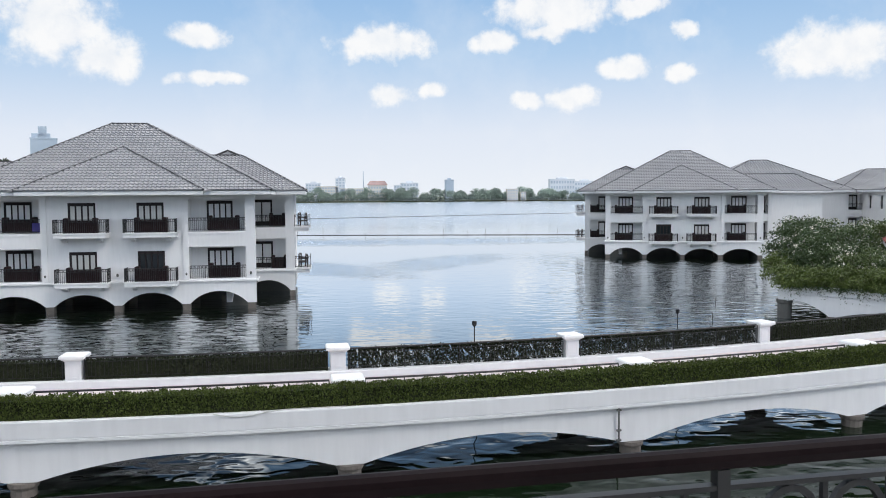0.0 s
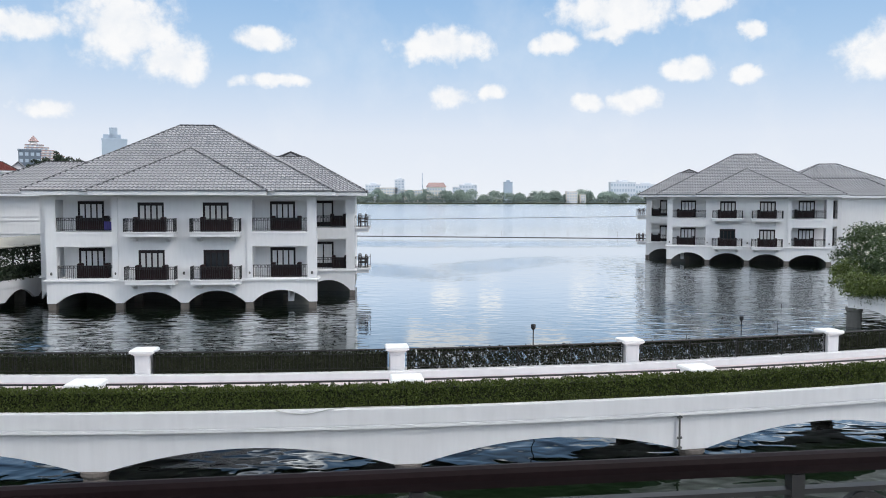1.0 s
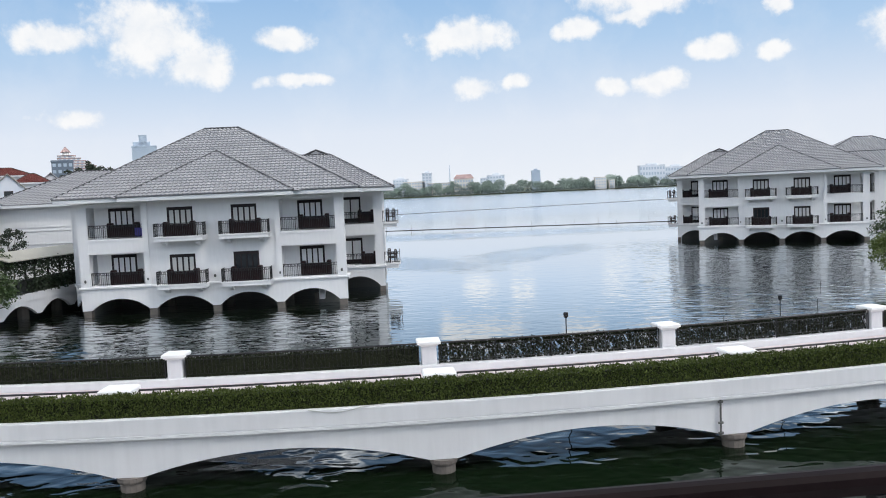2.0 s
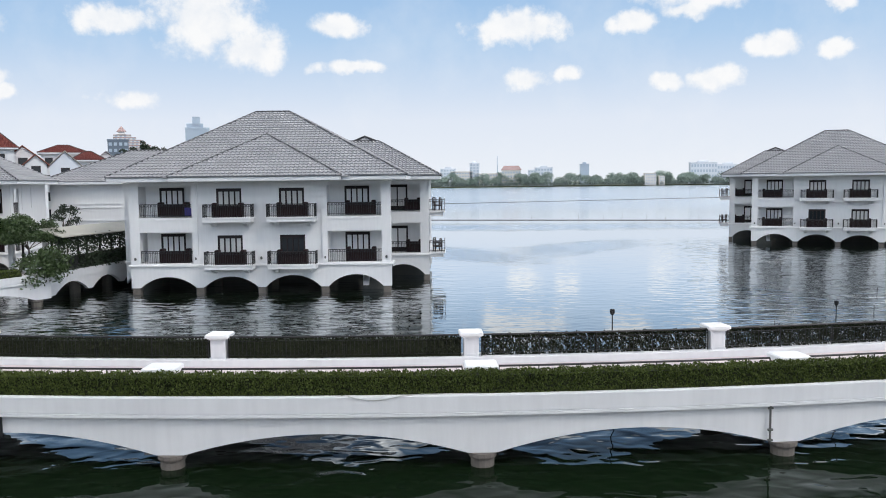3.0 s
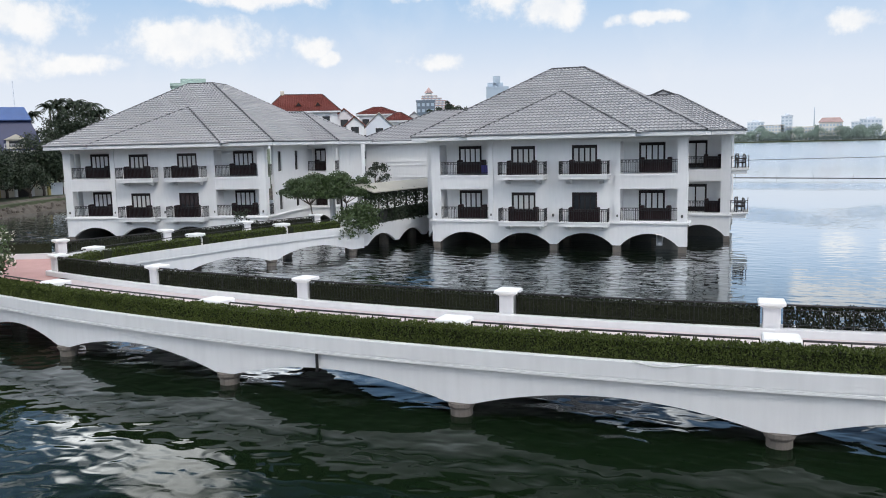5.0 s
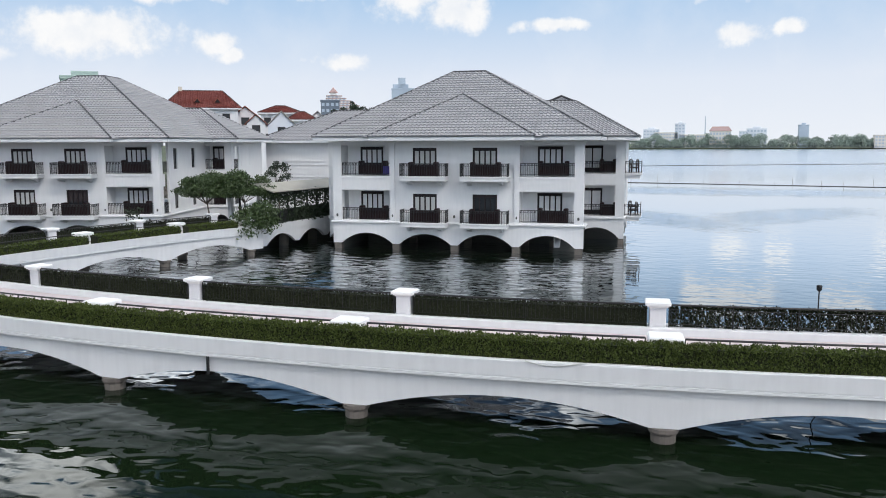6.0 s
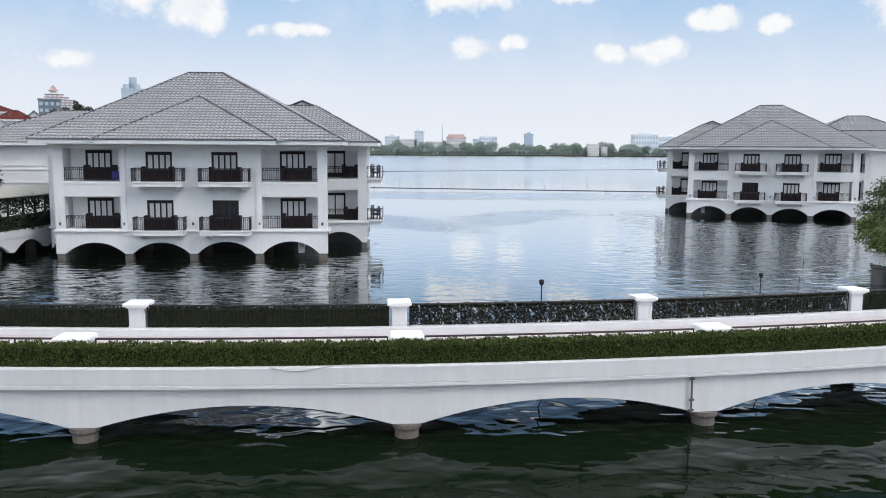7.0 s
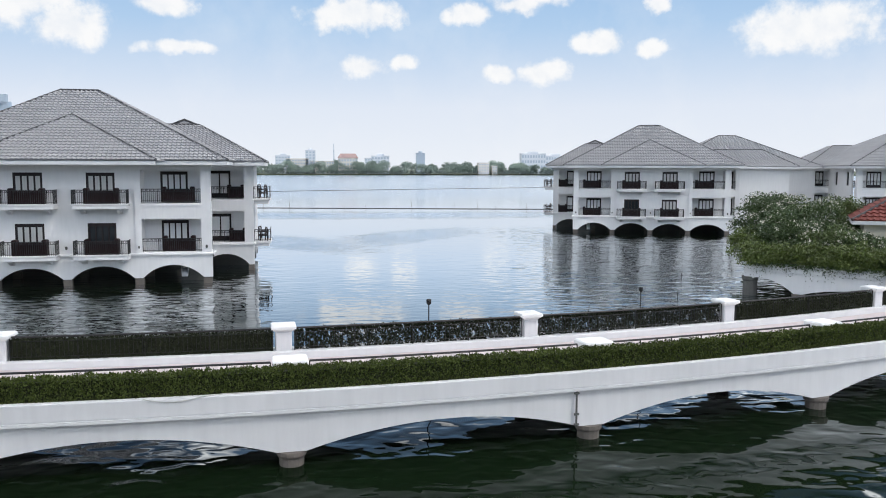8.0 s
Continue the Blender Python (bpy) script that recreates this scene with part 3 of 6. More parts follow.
        # side with loggia opening and narrow windows
        wl_.box(W - 0.62, W - 0.02, 0.62, 1.0, top, nxt)
        wl_.box(WS - 0.2, WS, 1.85, NW[0], zb, nxt).box(WS - 0.2, WS, NW[0] + 0.85, NW[1], zb, nxt).box(WS - 0.2, WS, NW[1] + 0.85, WV + 1.5, zb, nxt)
        for a in NW:
            wl_.box(WS - 0.2, WS, a, a + 0.85, zb, z + 0.3).box(WS - 0.2, WS, a, a + 0.85, z + 2.05, nxt)
        # wing front
        wl_.box(WS + 0.01, 20.62, WV + 0.02, WV + 0.3, (4.6, 7.7)[k], nxt)
        wl_.box(WS + 0.01, WU - 0.2, WV + 1.5, WV + 1.7, zb, nxt)
        wl_.box(WS + 0.01, WU - 0.05, WV + 0.05, WV + 1.5, zb, zb + 0.08)
        wl_.box(WU - 0.2, WU, WV + 2.2, DEP, zb, nxt)
        wl_.box(WU - 0.2, WU, WV + 0.67, WV + 2.2, (4.6, 7.7)[k], nxt)
        wl_.box(WS + 0.01, WU - 0.2, WV + 0.3, WV + 1.5, nxt - 0.1, nxt)
    wl_.emit("wall", fx, PLASTER, root)
    band = Shape().soft(0.72, 4.5, -0.02, 0.02, 5.3, 5.46, 0.01).soft(14.2, 18.08, -0.02, 0.02, 5.3, 5.46, 0.01)
    band.emit("string_course", fx, PLASTER, root, 24)
    mid = Shape()
    for k, z in enumerate(FLOORS):
        zb, nxt = (2.13, 5.42)[k], (5.42, 8.1)[k]
        for a, b in ((4.9, BAYS[1] - 0.9), (BAYS[1] + 0.9, BAYS[2] - 0.9), (BAYS[2] + 0.9, 13.8)):
            mid.box(a, b, 0.1, 0.3, zb, nxt)
        for c in BAYS[1:3]:
            mid.box(c - 0.9, c + 0.9, 0.1, 0.3, zb, z).box(c - 0.9, c + 0.9, 0.1, 0.3, z + 2.06, nxt)
    mid.emit("wall", fx, PLASTER, root)
    for a, b in ((0.02, 0.72), (4.5, 4.9), (13.8, 14.2), (18.08, 18.73)):
        part("pilaster", fx(pilaster(Shape(), a, b, 0.0, 0.62 if b - a > 0.5 else 0.3, 2.13, 8.06)), PLASTER, root, "white pilaster with a moulded capital")
    part("pilaster", fx(pilaster(Shape(), 20.62, WU, WV, WV + 0.66, 2.13, 8.06)), PLASTER, root)
    # doors
    for k, z in enumerate(FLOORS):
        for i, c in enumerate(BAYS):
            french_door(root, fx, c, 1.5 if i in (0, 3) else 0.16, z + (0.08 if i in (0, 3) else 0), curtain=not (i == 2 and k == 0))
        french_door(root, fx, *((WS + 1.3, WV + 1.5, z + 0.08, 2.4) if inset else (19.85, WV + 1.5, z + 0.08, 1.6)), 2.1, curtain=False, leafs=3)
        for a in NW:
            win = part("window", fx(Shape().box(WS - 0.16, WS - 0.1, a, a + 0.09, z + 0.3, z + 2.05).box(WS - 0.16, WS - 0.1, a + 0.76, a + 0.85, z + 0.3, z + 2.05)
                       .box(WS - 0.16, WS - 0.1, a + 0.09, a + 0.76, z + 0.3, z + 0.39).box(WS - 0.16, WS - 0.1, a + 0.09, a + 0.76, z + 1.96, z + 2.05)), DARKWOOD, root, "narrow dark-framed window")
            part("pane", fx(Shape().box(WS - 0.14, WS - 0.12, a + 0.09, a + 0.76, z + 0.39, z + 1.96)), GLASS, win)
        # railings of the loggias
        for a, b in ((0.74, 4.48), (14.22, 18.06)):
            part("railing", fx(turned(railing(a, b, z + 0.08, z + 0.98), 0, 0.15, 0)), IRON, root, "black wrought-iron railing")
        part("railing", fx(turned(railing(WS + 0.03, 20.6, z + 0.08, z + 0.98), 0, WV + 0.15, 0)), IRON, root)
        part("railing", fx(turned(railing(0, 1.0, z + 0.08, z + 0.98), W - 0.1, 0.7, math.pi / 2)), IRON, root)
        # projecting balconies
        for c in BAYS[1:3]:
            c += 0.08
            sl = Shape().soft(c - 1.72, c + 1.72, -0.95, 0.1, z - 0.32, z - 0.06, 0.03).soft(c - 1.78, c + 1.78, -1.0, 0.1, z - 0.06, z + 0.02, 0.02)
            for s in (-1.15, 1.15):
                sl.extrude([(c + s - 0.14, -0.75, z - 0.33), (c + s - 0.14, 0.1, z - 0.33), (c + s - 0.14, 0.1, z - 0.68), (c + s - 0.14, -0.3, z - 0.62), (c + s - 0.14, -0.45, z - 0.5), (c + s - 0.14, -0.7, z - 0.46)], (0.28, 0, 0))
            bal = part("balcony", fx(sl), PLASTER, root, "white projecting balcony slab on brackets")
            part("railing", fx(turned(railing(c - 1.7, c + 1.7, z + 0.02, z + 0.95), 0, -0.9, 0)), IRON, bal, "black wrought-iron railing")
            for s in (-1.68, 1.68):
                part("railing", fx(turned(railing(0, 0.95, z + 0.02, z + 0.95), c + s, -0.88, math.pi / 2)), IRON, bal)
        # side of the wing: a projecting balcony, or an open loggia
        if side_balcony:
            sl = Shape().soft(WU, WU + 1.3, WV + 1.2, WV + 4.2, z - 0.12, z + 0.02, 0.03).soft(WU, WU + 1.15, WV + 1.35, WV + 4.05, z - 0.42, z - 0.121, 0.05)
            bal = part("balcony", fx(sl), PLASTER, root, "white projecting balcony slab")
            part("railing", fx(turned(railing(0, 3.0, z + 0.02, z + 0.95), WU + 1.25, WV + 1.2, math.pi / 2)), IRON, bal)
            part("railing", fx(turned(railing(0, 1.25, z + 0.02, z + 0.95), WU, WV + 1.23, 0)), IRON, bal)
        else:
            part("railing", fx(turned(railing(0, 1.5, z + 0.08, z + 0.98), WU - 0.1, WV + 0.68, math.pi / 2)), IRON, root)
            for v0, v1, z0, z1 in ((WV + 2.9, WV + 5.6, z + 0.3, z + 0.36), (WV + 2.9, WV + 5.6, z + 2.3, z + 2.36), (WV + 2.9, WV + 2.96, z + 0.361, z + 2.299), (WV + 5.54, WV + 5.6, z + 0.361, z + 2.299)):
                part("moulding", fx(Shape().box(WU + 0.003, WU + 0.03, v0, v1, z0, z1)), PLASTER, root)
    # wall lights
    for u in (0.35, 4.7, 9.4, 14.0, 18.4):
        part("wall_light", fx(Shape().lathe(u, -0.02 if u in (0.35, 18.4) else 0.05, [(0.05, 2.45), (0.08, 2.5), (0.08, 2.6), (0.05, 2.66)], 8)), SOFFIT, root, "small grey wall lamp")
    # roofs
    ZE = 8.36
    eave = Shape().soft(-1.15, 19.95, -0.95, DEP + 0.9, 8.07, 8.34, 0.03).soft(3.35, 15.4, -1.35, -0.96, 8.07, 8.34, 0.03).soft(19.96, 22.25, WV - 1.05, DEP + 0.9, 8.07, 8.34, 0.03).soft(-2.2, -1.16, 2.2, 12.0, 8.07, 8.34, 0.03)
    eave.emit("eave", fx, FASCIA, root, 24)
    A1, A2 = (ridge[0], ridge[2], ridge[3]), (ridge[1], ridge[2], ridge[3])
    A3, A4 = (ridge[0], ridge[2] + 3, ridge[3]), (ridge[1], ridge[2] + 3, ridge[3])
    c1, c2, c3, c4 = (-1.2, -1.0, ZE), (20.0, -1.0, ZE), (20.0, DEP + 0.9, ZE), (-1.2, DEP + 0.9, ZE)
    rf = Shape()
    tiled(rf, c1, c2, A2, A1)
    tiled(rf, c2, c3, A4, A2)
    tiled(rf, c3, c4, A3, A4)
    tiled(rf, c4, c1, A1, A3)
    rf.face(A1, A2, A4, A3)
    S0, S1, S2 = sub, (3.3, -1.4, ZE), (15.45, -1.4, ZE)
    tiled(rf, S1, S2, S0, S0)
    for s, e in ((S1, (2.7, -1.0, ZE)), (S2, (16.05, -1.0, ZE))):
        rf.face(s, e, (sub[0], sub[1] + 0.95, sub[2] + 0.12), S0)
    # wing roof
    w1, w2, w3, w4 = (12.0, WV - 1.1, ZE), (22.3, WV - 1.1, ZE), (22.3, DEP + 0.9, ZE), (12.0, DEP + 0.9, ZE)
    R1, R2 = (14.4, WV + 4.3, 11.3), (17.0, WV + 4.3, 11.3)
    tiled(rf, w1, w2, R2, R1)
    tiled(rf, w2, w3, (17.0, WV + 5.9, 11.3), R2)
    tiled(rf, w3, w4, R1, R2)
    vent = side_balcony
    if vent:
        rf.face((14.7, WV + 5.2, 11.3), (16.9, WV + 5.2, 11.3), (15.8, WV + 5.2, 11.75))
        rf.face((14.7, WV + 5.2, 11.3), (15.8, WV + 5.2, 11.75), (15.8, WV + 7.5, 11.75), (14.7, WV + 7.5, 11.3))
        rf.face((16.9, WV + 5.2, 11.3), (15.8, WV + 5.2, 11.75), (15.8, WV + 7.5, 11.75), (16.9, WV + 7.5, 11.3))
    roof = part("roof", fx(rf), TILE, root, "grey corrugated clay-tile hip roof")
    roof["kind"] = "stuff"
    rd = Shape()
    for a, b in ((c1, A1), (c2, A2), (c3, A4), (c4, A3), (A1, A2), (S1, S0), (S2, S0), (w2, R2), (w3, R2), (R1, R2), (A1, A3), (A2, A4)) + ((((14.7, WV + 5.2, 11.3), (15.8, WV + 5.2, 11.75)), ((16.9, WV + 5.2, 11.3), (15.8, WV + 5.2, 11.75))) if vent else ()):
        ridge_line(rd, a, b)
    part("ridge", fx(rd), RIDGE, roof, "dark ridge tiles")
    return root


def place(ob, x, y, ang):
    ob.matrix_basis = pose(x, y, 0, 0, 0, ang)
    return ob


VILLA_A = (-27.81, 57.03, 4.92)
VILLA_B = (-61.3, 51.85, 15.4)
VILLA_C = (27.4, 100.6, -14.5)
first = place(villa("white three-level villa with arches standing in the lake, grey hip roof", False), *VILLA_A)
second = place(villa("white villa with arched base beside the branch bridge", False, (9.1, 11.5, 6.2, 13.8), (10.6, 3.0, 11.5), 10.5, 0.0, False), *VILLA_B)
third = place(villa("white villa with arches standing in the lake, farther out", True), *VILLA_C)


CUSHION = mat("dark_cushion_cloth", (0.03, 0.016, 0.018), 0.85, 0.3, 8.0)


def wicker_sofa(wide):
    sf = thing("wicker_sofa", "dark woven wicker sofa with raised arms on a balcony", "sofa", "balcony sofas")
    h = wide / 2
    part("seat", Shape().soft(-h + 0.3, h - 0.3, -0.32, 0.2, 0.05, 0.42, 0.04), WICKER, sf)
    part("backrest", Shape().soft(-h + 0.3, h - 0.3, 0.2, 0.33, 0.0, 0.86, 0.04), WICKER, sf)
    for a, b in ((-h + 0.32, -0.01), (0.01, h - 0.32)):
        part("cushion", Shape().soft(a, b, -0.3, 0.19, 0.42, 0.52, 0.04), CUSHION, sf, "dark cloth seat cushion")
    for s in (-1, 1):
        part("armrest", Shape().soft(min(s * (h - 0.3), s * h), max(s * (h - 0.3), s * h), -0.34, 0.34, 0.0, 1.03, 0.05), WICKER, sf)
    return sf


def balcony_chair():
    ch = thing("balcony_chair", "dark wooden armchair with a slatted back on a balcony", "chair", "balcony chairs")
    part("seat", Shape().soft(-0.3, 0.3, -0.3, 0.3, 0.36, 0.44, 0.03), DARKWOOD, ch)
    for x in (-0.29, 0.29):
        for y, top in ((-0.28, 0.66), (0.28, 1.0)):
            part("leg", Shape().box(x - 0.03, x + 0.03, y - 0.03, y + 0.03, 0, top), DARKWOOD, ch)
        part("armrest", Shape().soft(x - 0.05, x + 0.05, -0.34, 0.25, 0.66, 0.71, 0.015), DARKWOOD, ch)
    for z in (0.55, 0.7, 0.85, 0.98):
        part("back_slat", Shape().box(-0.26, 0.26, 0.26, 0.3, z, z + 0.09), DARKWOOD, ch)
    return ch


chairs = None
sofas = {}
rng = np.random.default_rng(4)
for root, mir, wv in ((VILLA_A, False, 7.0), (VILLA_B, False, 10.5), (VILLA_C, True, 7.0)):
    base = pose(root[0], root[1], 0, 0, 0, root[2])
    for k, z in enumerate(FLOORS):
        for i in (0, 1) if wv < 10 else ():
            m = base @ pose(W - 21.95 if mir else 21.95, wv + 1.75 + 1.1 * i, z + 0.025, 0, 0, (75, -70)[i] * (1 if mir else -1))
            if chairs is None:
                chairs = balcony_chair()
                chairs.matrix_basis = m
            else:
                copy_thing(chairs, m)
        for i, c in enumerate(BAYS + (20.05,)):
            wide = 1.3 if i == 4 else 2.15
            u = c + {0: 0.35, 3: 0.3}.get(i, 0.08 if i < 4 else 0.0) + rng.uniform(-0.07, 0.07)
            v = {0: 0.6, 3: 0.6, 4: wv + 0.6}.get(i, -0.45)
            m = base @ pose(W - u if mir else u, v, z + (0.02 if i in (1, 2) else 0.085), 0, 0, 180 + rng.uniform(-2, 2))
            if wide not in sofas:
                sofas[wide] = wicker_sofa(wide)
                sofas[wide].matrix_basis = m
            else:
                copy_thing(sofas[wide], m)
towel = tagged(part("towel", Shape().soft(-0.28, 0.28, -0.03, 0.03, 0.0, 0.62, 0.02), mat("blue_violet_cloth", (0.07, 0.06, 0.26), 0.9, 0.2, 6.0)), "blue violet towel hanging by a balcony sofa", "towel")
towel.matrix_basis = pose(*VILLA_A[:2], 0, 0, 0, VILLA_A[2]) @ pose(4.2, 0.24, 5.6, 0, 0, 4)

# ---- curved bridge ----
CX, CY = -13.86, 124.17


def at(theta, r, z=0.0):
    a = radians(theta)
    return Vector((CX + r * math.sin(a), CY - r * math.cos(a), z))


def sweep(sh, profile, t0, t1, step=0.25):
    n = max(1, round((t1 - t0) / step))
    sh.rings([[at(t0 + (t1 - t0) * i / n, r, z) for r, z in profile] for i in range(n + 1)])
    return sh


T0, T1 = -11.1, 30.0
PIERS = [-11.0 + 0.0] + [2.35 + 4.85 * k for k in range(-2, 6)]
bridge = thing("bridge", "long curved white footbridge with low arches over the lake", "bridge")


def theta_arch(foot, crown):
    line = [(T0, foot)]
    for a, b in zip(PIERS, PIERS[1:]):
        a, b = a + 0.22, b - 0.22
        for i in range(19):
            x = i / 18 * 2 - 1
            line.append((a + (b - a) * i / 18, foot + (crown - foot) * (1 - x * x)))
    line.append((T1, foot))
    return line


part("spandrel_wall", arch_panel(Shape(), theta_arch(0.4, 0.99), 1.49, lambda u, s, z: at(u, 102.30 if s == 0 else 102.02, z)), BRIDGE_WHITE, bridge, "white wall cut by low arches")
part("spandrel_wall", arch_panel(Shape(), theta_arch(0.75, 1.56), 1.66, lambda u, s, z: at(u, 97.5 if s == 0 else 97.25, z)), BRIDGE_WHITE, bridge, "white wall cut by low arches")
fas = Shape()
sweep(fas, [(101.35, 1.49), (102.46, 1.49), (102.46, 1.575), (102.40, 1.58), (102.40, 1.605), (102.435, 1.61), (102.44, 2.03), (102.42, 2.06), (102.26, 2.06), (102.26, 1.95), (101.5, 1.95), (101.5, 2.02), (101.35, 2.02)], T0, T1)
part("planter_wall", fas, BRIDGE_WHITE, bridge, "white planter parapet with a scored line")
sh = Shape()
sweep(sh, [(97.5, 1.66), (101.35, 1.66), (101.35, 1.9), (97.5, 1.9)], T0, T1)
part("deck", sh, DECK, bridge, "pale pinkish paved bridge deck")
sh = Shape()
sweep(sh, [(97.22, 1.66), (97.49, 1.66), (97.49, 1.905), (98.0, 1.905), (98.0, 2.11), (97.97, 2.14), (97.25, 2.14), (97.22, 2.11)], T0 - 1.3, T1)
part("kerb_wall", sh, BRIDGE_WHITE, bridge, "low white kerb wall")
for th in PIERS[0:]:
    for r in (102.08, 97.5):
        p = at(th, r)
        top = 0.40 if r > 100 else 0.75
        part("pier", Shape().lathe(p.x, p.y, [(0.33, -2.6), (0.33, top - 0.18), (0.37, top - 0.16), (0.40, top - 0.10), (0.40, top)], 14), PIER, bridge, "round weathered concrete pier")

POSTS = [2.33 + 4.87 * k for k in range(-2, 6)] + [-12.05]


def bridge_post():
    ps = thing("bridge_post", "white square post with a moulded cap on the bridge parapet", "post", "bridge posts")
    part("shaft", Shape().soft(-0.25, 0.25, -0.25, 0.25, 2.1, 2.77, 0.02), BRIDGE_WHITE, ps)
    for x0, x1, z0, z1 in ((-0.19, -0.15, 2.2, 2.7), (0.15, 0.19, 2.2, 2.7), (-0.15, 0.15, 2.2, 2.24), (-0.15, 0.15, 2.66, 2.7)):
        part("moulding", Shape().box(x0, x1, -0.262, -0.248, z0, z1), BRIDGE_WHITE, ps)
    part("cap", Shape().box(-0.28, 0.28, -0.28, 0.28, 2.76, 2.80).box(-0.33, 0.33, -0.33, 0.33, 2.80, 2.84).soft(-0.39, 0.39, -0.39, 0.39, 2.84, 2.95, 0.03), STONE_WHITE, ps)
    return ps


proto = None
for th in sorted(POSTS):
    p = at(th, 97.62)
    m = pose(p.x, p.y, 0, 0, 0, th)
    if proto is None:
        proto = bridge_post()
        proto.matrix_basis = m
    else:
        copy_thing(proto, m)
POST_PROTO = proto

PADS = [-8.4, -3.15, 2.06, 7.22, 12.38, 17.5, 22.7]


def pad():
    ps = thing("parapet_post", "short white post with a broad flat cap in the hedge", "post", "hedge posts")
    part("shaft", Shape().soft(-0.3, 0.3, -0.28, 0.28, 1.9, 2.5, 0.02), BRIDGE_WHITE, ps)
    part("cap", Shape().box(-0.40, 0.40, -0.36, 0.36, 2.49, 2.53).soft(-0.48, 0.48, -0.42, 0.42, 2.53, 2.69, 0.04), STONE_WHITE, ps)
    return ps


proto = None
for th in PADS:
    p = at(th, 101.28)
    m = pose(p.x, p.y, 0, 0, 0, th)
    if proto is None:
        proto = pad()
        proto.matrix_basis = m
    else:
        copy_thing(proto, m)
PAD_PROTO = proto


def arc_rail(t0, t1, r, z0, z1, post_step, bars):
    """A curved railing as its own parts: top rail, posts, bars."""
    rail = thing("bridge_railing", "black wrought-iron railing along the bridge", "railing", "bridge railings")
    n = max(3, round((t1 - t0) / 0.3))
    part("top_rail", Shape().tube([at(t0 + (t1 - t0) * i / n, r, z1) for i in range(n + 1)], 0.032, n=6), IRON, rail)
    length = radians(t1 - t0) * r
    k = max(2, round(length / post_step))
    for i in range(k + 1):
        p = at(t0 + (t1 - t0) * i / k, r)
        part("upright", Shape().box(p.x - 0.016, p.x + 0.016, p.y - 0.016, p.y + 0.016, z0, z1), IRON, rail)
    if bars:
        sh = Shape()
        for zz in (z0 + 0.1, z1 - 0.14):
            sh.tube([at(t0 + (t1 - t0) * i / n, r, zz) for i in range(n + 1)], 0.012, n=4)
        m = int(length / 0.13)
        for i in range(m):
            p = at(t0 + (t1 - t0) * (i + 0.5) / m, r)
            sh.box(p.x - 0.008, p.x + 0.008, p.y - 0.008, p.y + 0.008, z0 + 0.1, z1 - 0.14)
        b = part("balustrade", sh, IRON, rail, "thin vertical iron bars")
        b["kind"] = "stuff"
    return rail


order = sorted(POSTS)
for a, b in zip(order, order[1:]):
    arc_rail(a + 0.2, b - 0.2, 97.8, 2.14, 2.85, 1.9, True)
ends = [T0] + PADS + [T1 - 2]
for a, b in zip(ends, ends[1:]):
    arc_rail(a + 0.3, b - 0.3, 101.2, 1.9, 2.57, 1.22, False)


def arc_hedge(t0, t1, r0, r1, z0, z1, count, size, material, label, rng, fill=1.0, core=True):
    hd = thing("hedge", label, "hedge", "bridge hedges")
    length = radians(t1 - t0) * r1
    n = int(count * length)
    t = rng.uniform(t0, t1, n)
    # on the front, the top and the back of the clipped box
    side = rng.choice(4, n, p=(0.45, 0.3, 0.13, 0.12))
    r, z = rng.uniform(r0, r1, n), rng.uniform(z0, z1, n)
    wob = 0.035 * np.sin(t * 9.0) + 0.03 * np.sin(t * 23.0 + 1) + 0.02 * np.sin(t * 61)
    r = np.where(side == 0, r1 - np.abs(rng.normal(0, 0.04, n)), np.where(side == 2, r0, r))
    z = np.where(side == 1, z1 + wob * 0.6 + rng.normal(0, 0.02, n), np.where(side == 3, z, np.minimum(z, z1 + wob)))
    keep = np.ones(n, bool)
    if fill < 1:
        gap = np.sin(t * 40.0) + np.sin(t * 17.3 + 2) + 0.8 * np.sin(t * 97.0) + 1.3 * np.sin(z * 14 + t * 30)
        keep = gap < (fill * 4.2 - 1.6)
    a = np.radians(t)
    pts = np.stack([CX + r * np.sin(a), CY - r * np.cos(a), z], 1)[keep]
    if core:
        # solid dark box stands in for the shaded inside between leaves
        part("hedge_core", sweep(Shape(), [(r0 + 0.06, z0), (r1 - 0.07, z0), (r1 - 0.07, z1 - 0.05), (r0 + 0.06, z1 - 0.05)], t0, t1), HEDGE_DARK, hd, "solid dark core standing in for shade inside the hedge")
    lv = part("leaves", leaves(pts, size, rng, -0.9), material, hd)
    lv["kind"] = "stuff"
    return hd


rng = np.random.default_rng(11)
for a, b in zip(ends, ends[1:]):
    arc_hedge(a - 0.03, b + 0.03, 101.72, 102.30, 1.95, 2.60, 1900 if b < 24 else 500, 0.036, HEDGE, "clipped green box hedge in the bridge planter", rng)
for a, b in zip(order, order[1:]):
    thin_part = 6.5 < a < 16
    arc_hedge(a + 0.2, b - 0.2, 97.5 if thin_part else 97.42, 97.72 if thin_part else 97.84, 2.14, 2.76, 620 if not thin_part else 2300, 0.04, HEDGE_DARK,
              "thin dark hedge with gaps behind the bridge railing" if thin_part else "dark clipped hedge behind the bridge railing", rng, 0.86 if thin_part else 1.0, not thin_part)


# ---- land, junction platform and branch bridge ----
def slab(name, outline, z0, z1, material, label, category, kind="structure"):
    sh = Shape().rings([[(x, y, z0) for x, y in outline], [(x, y, z1) for x, y in outline]])
    return tagged(part(name, sh, material), label, category, kind=kind)


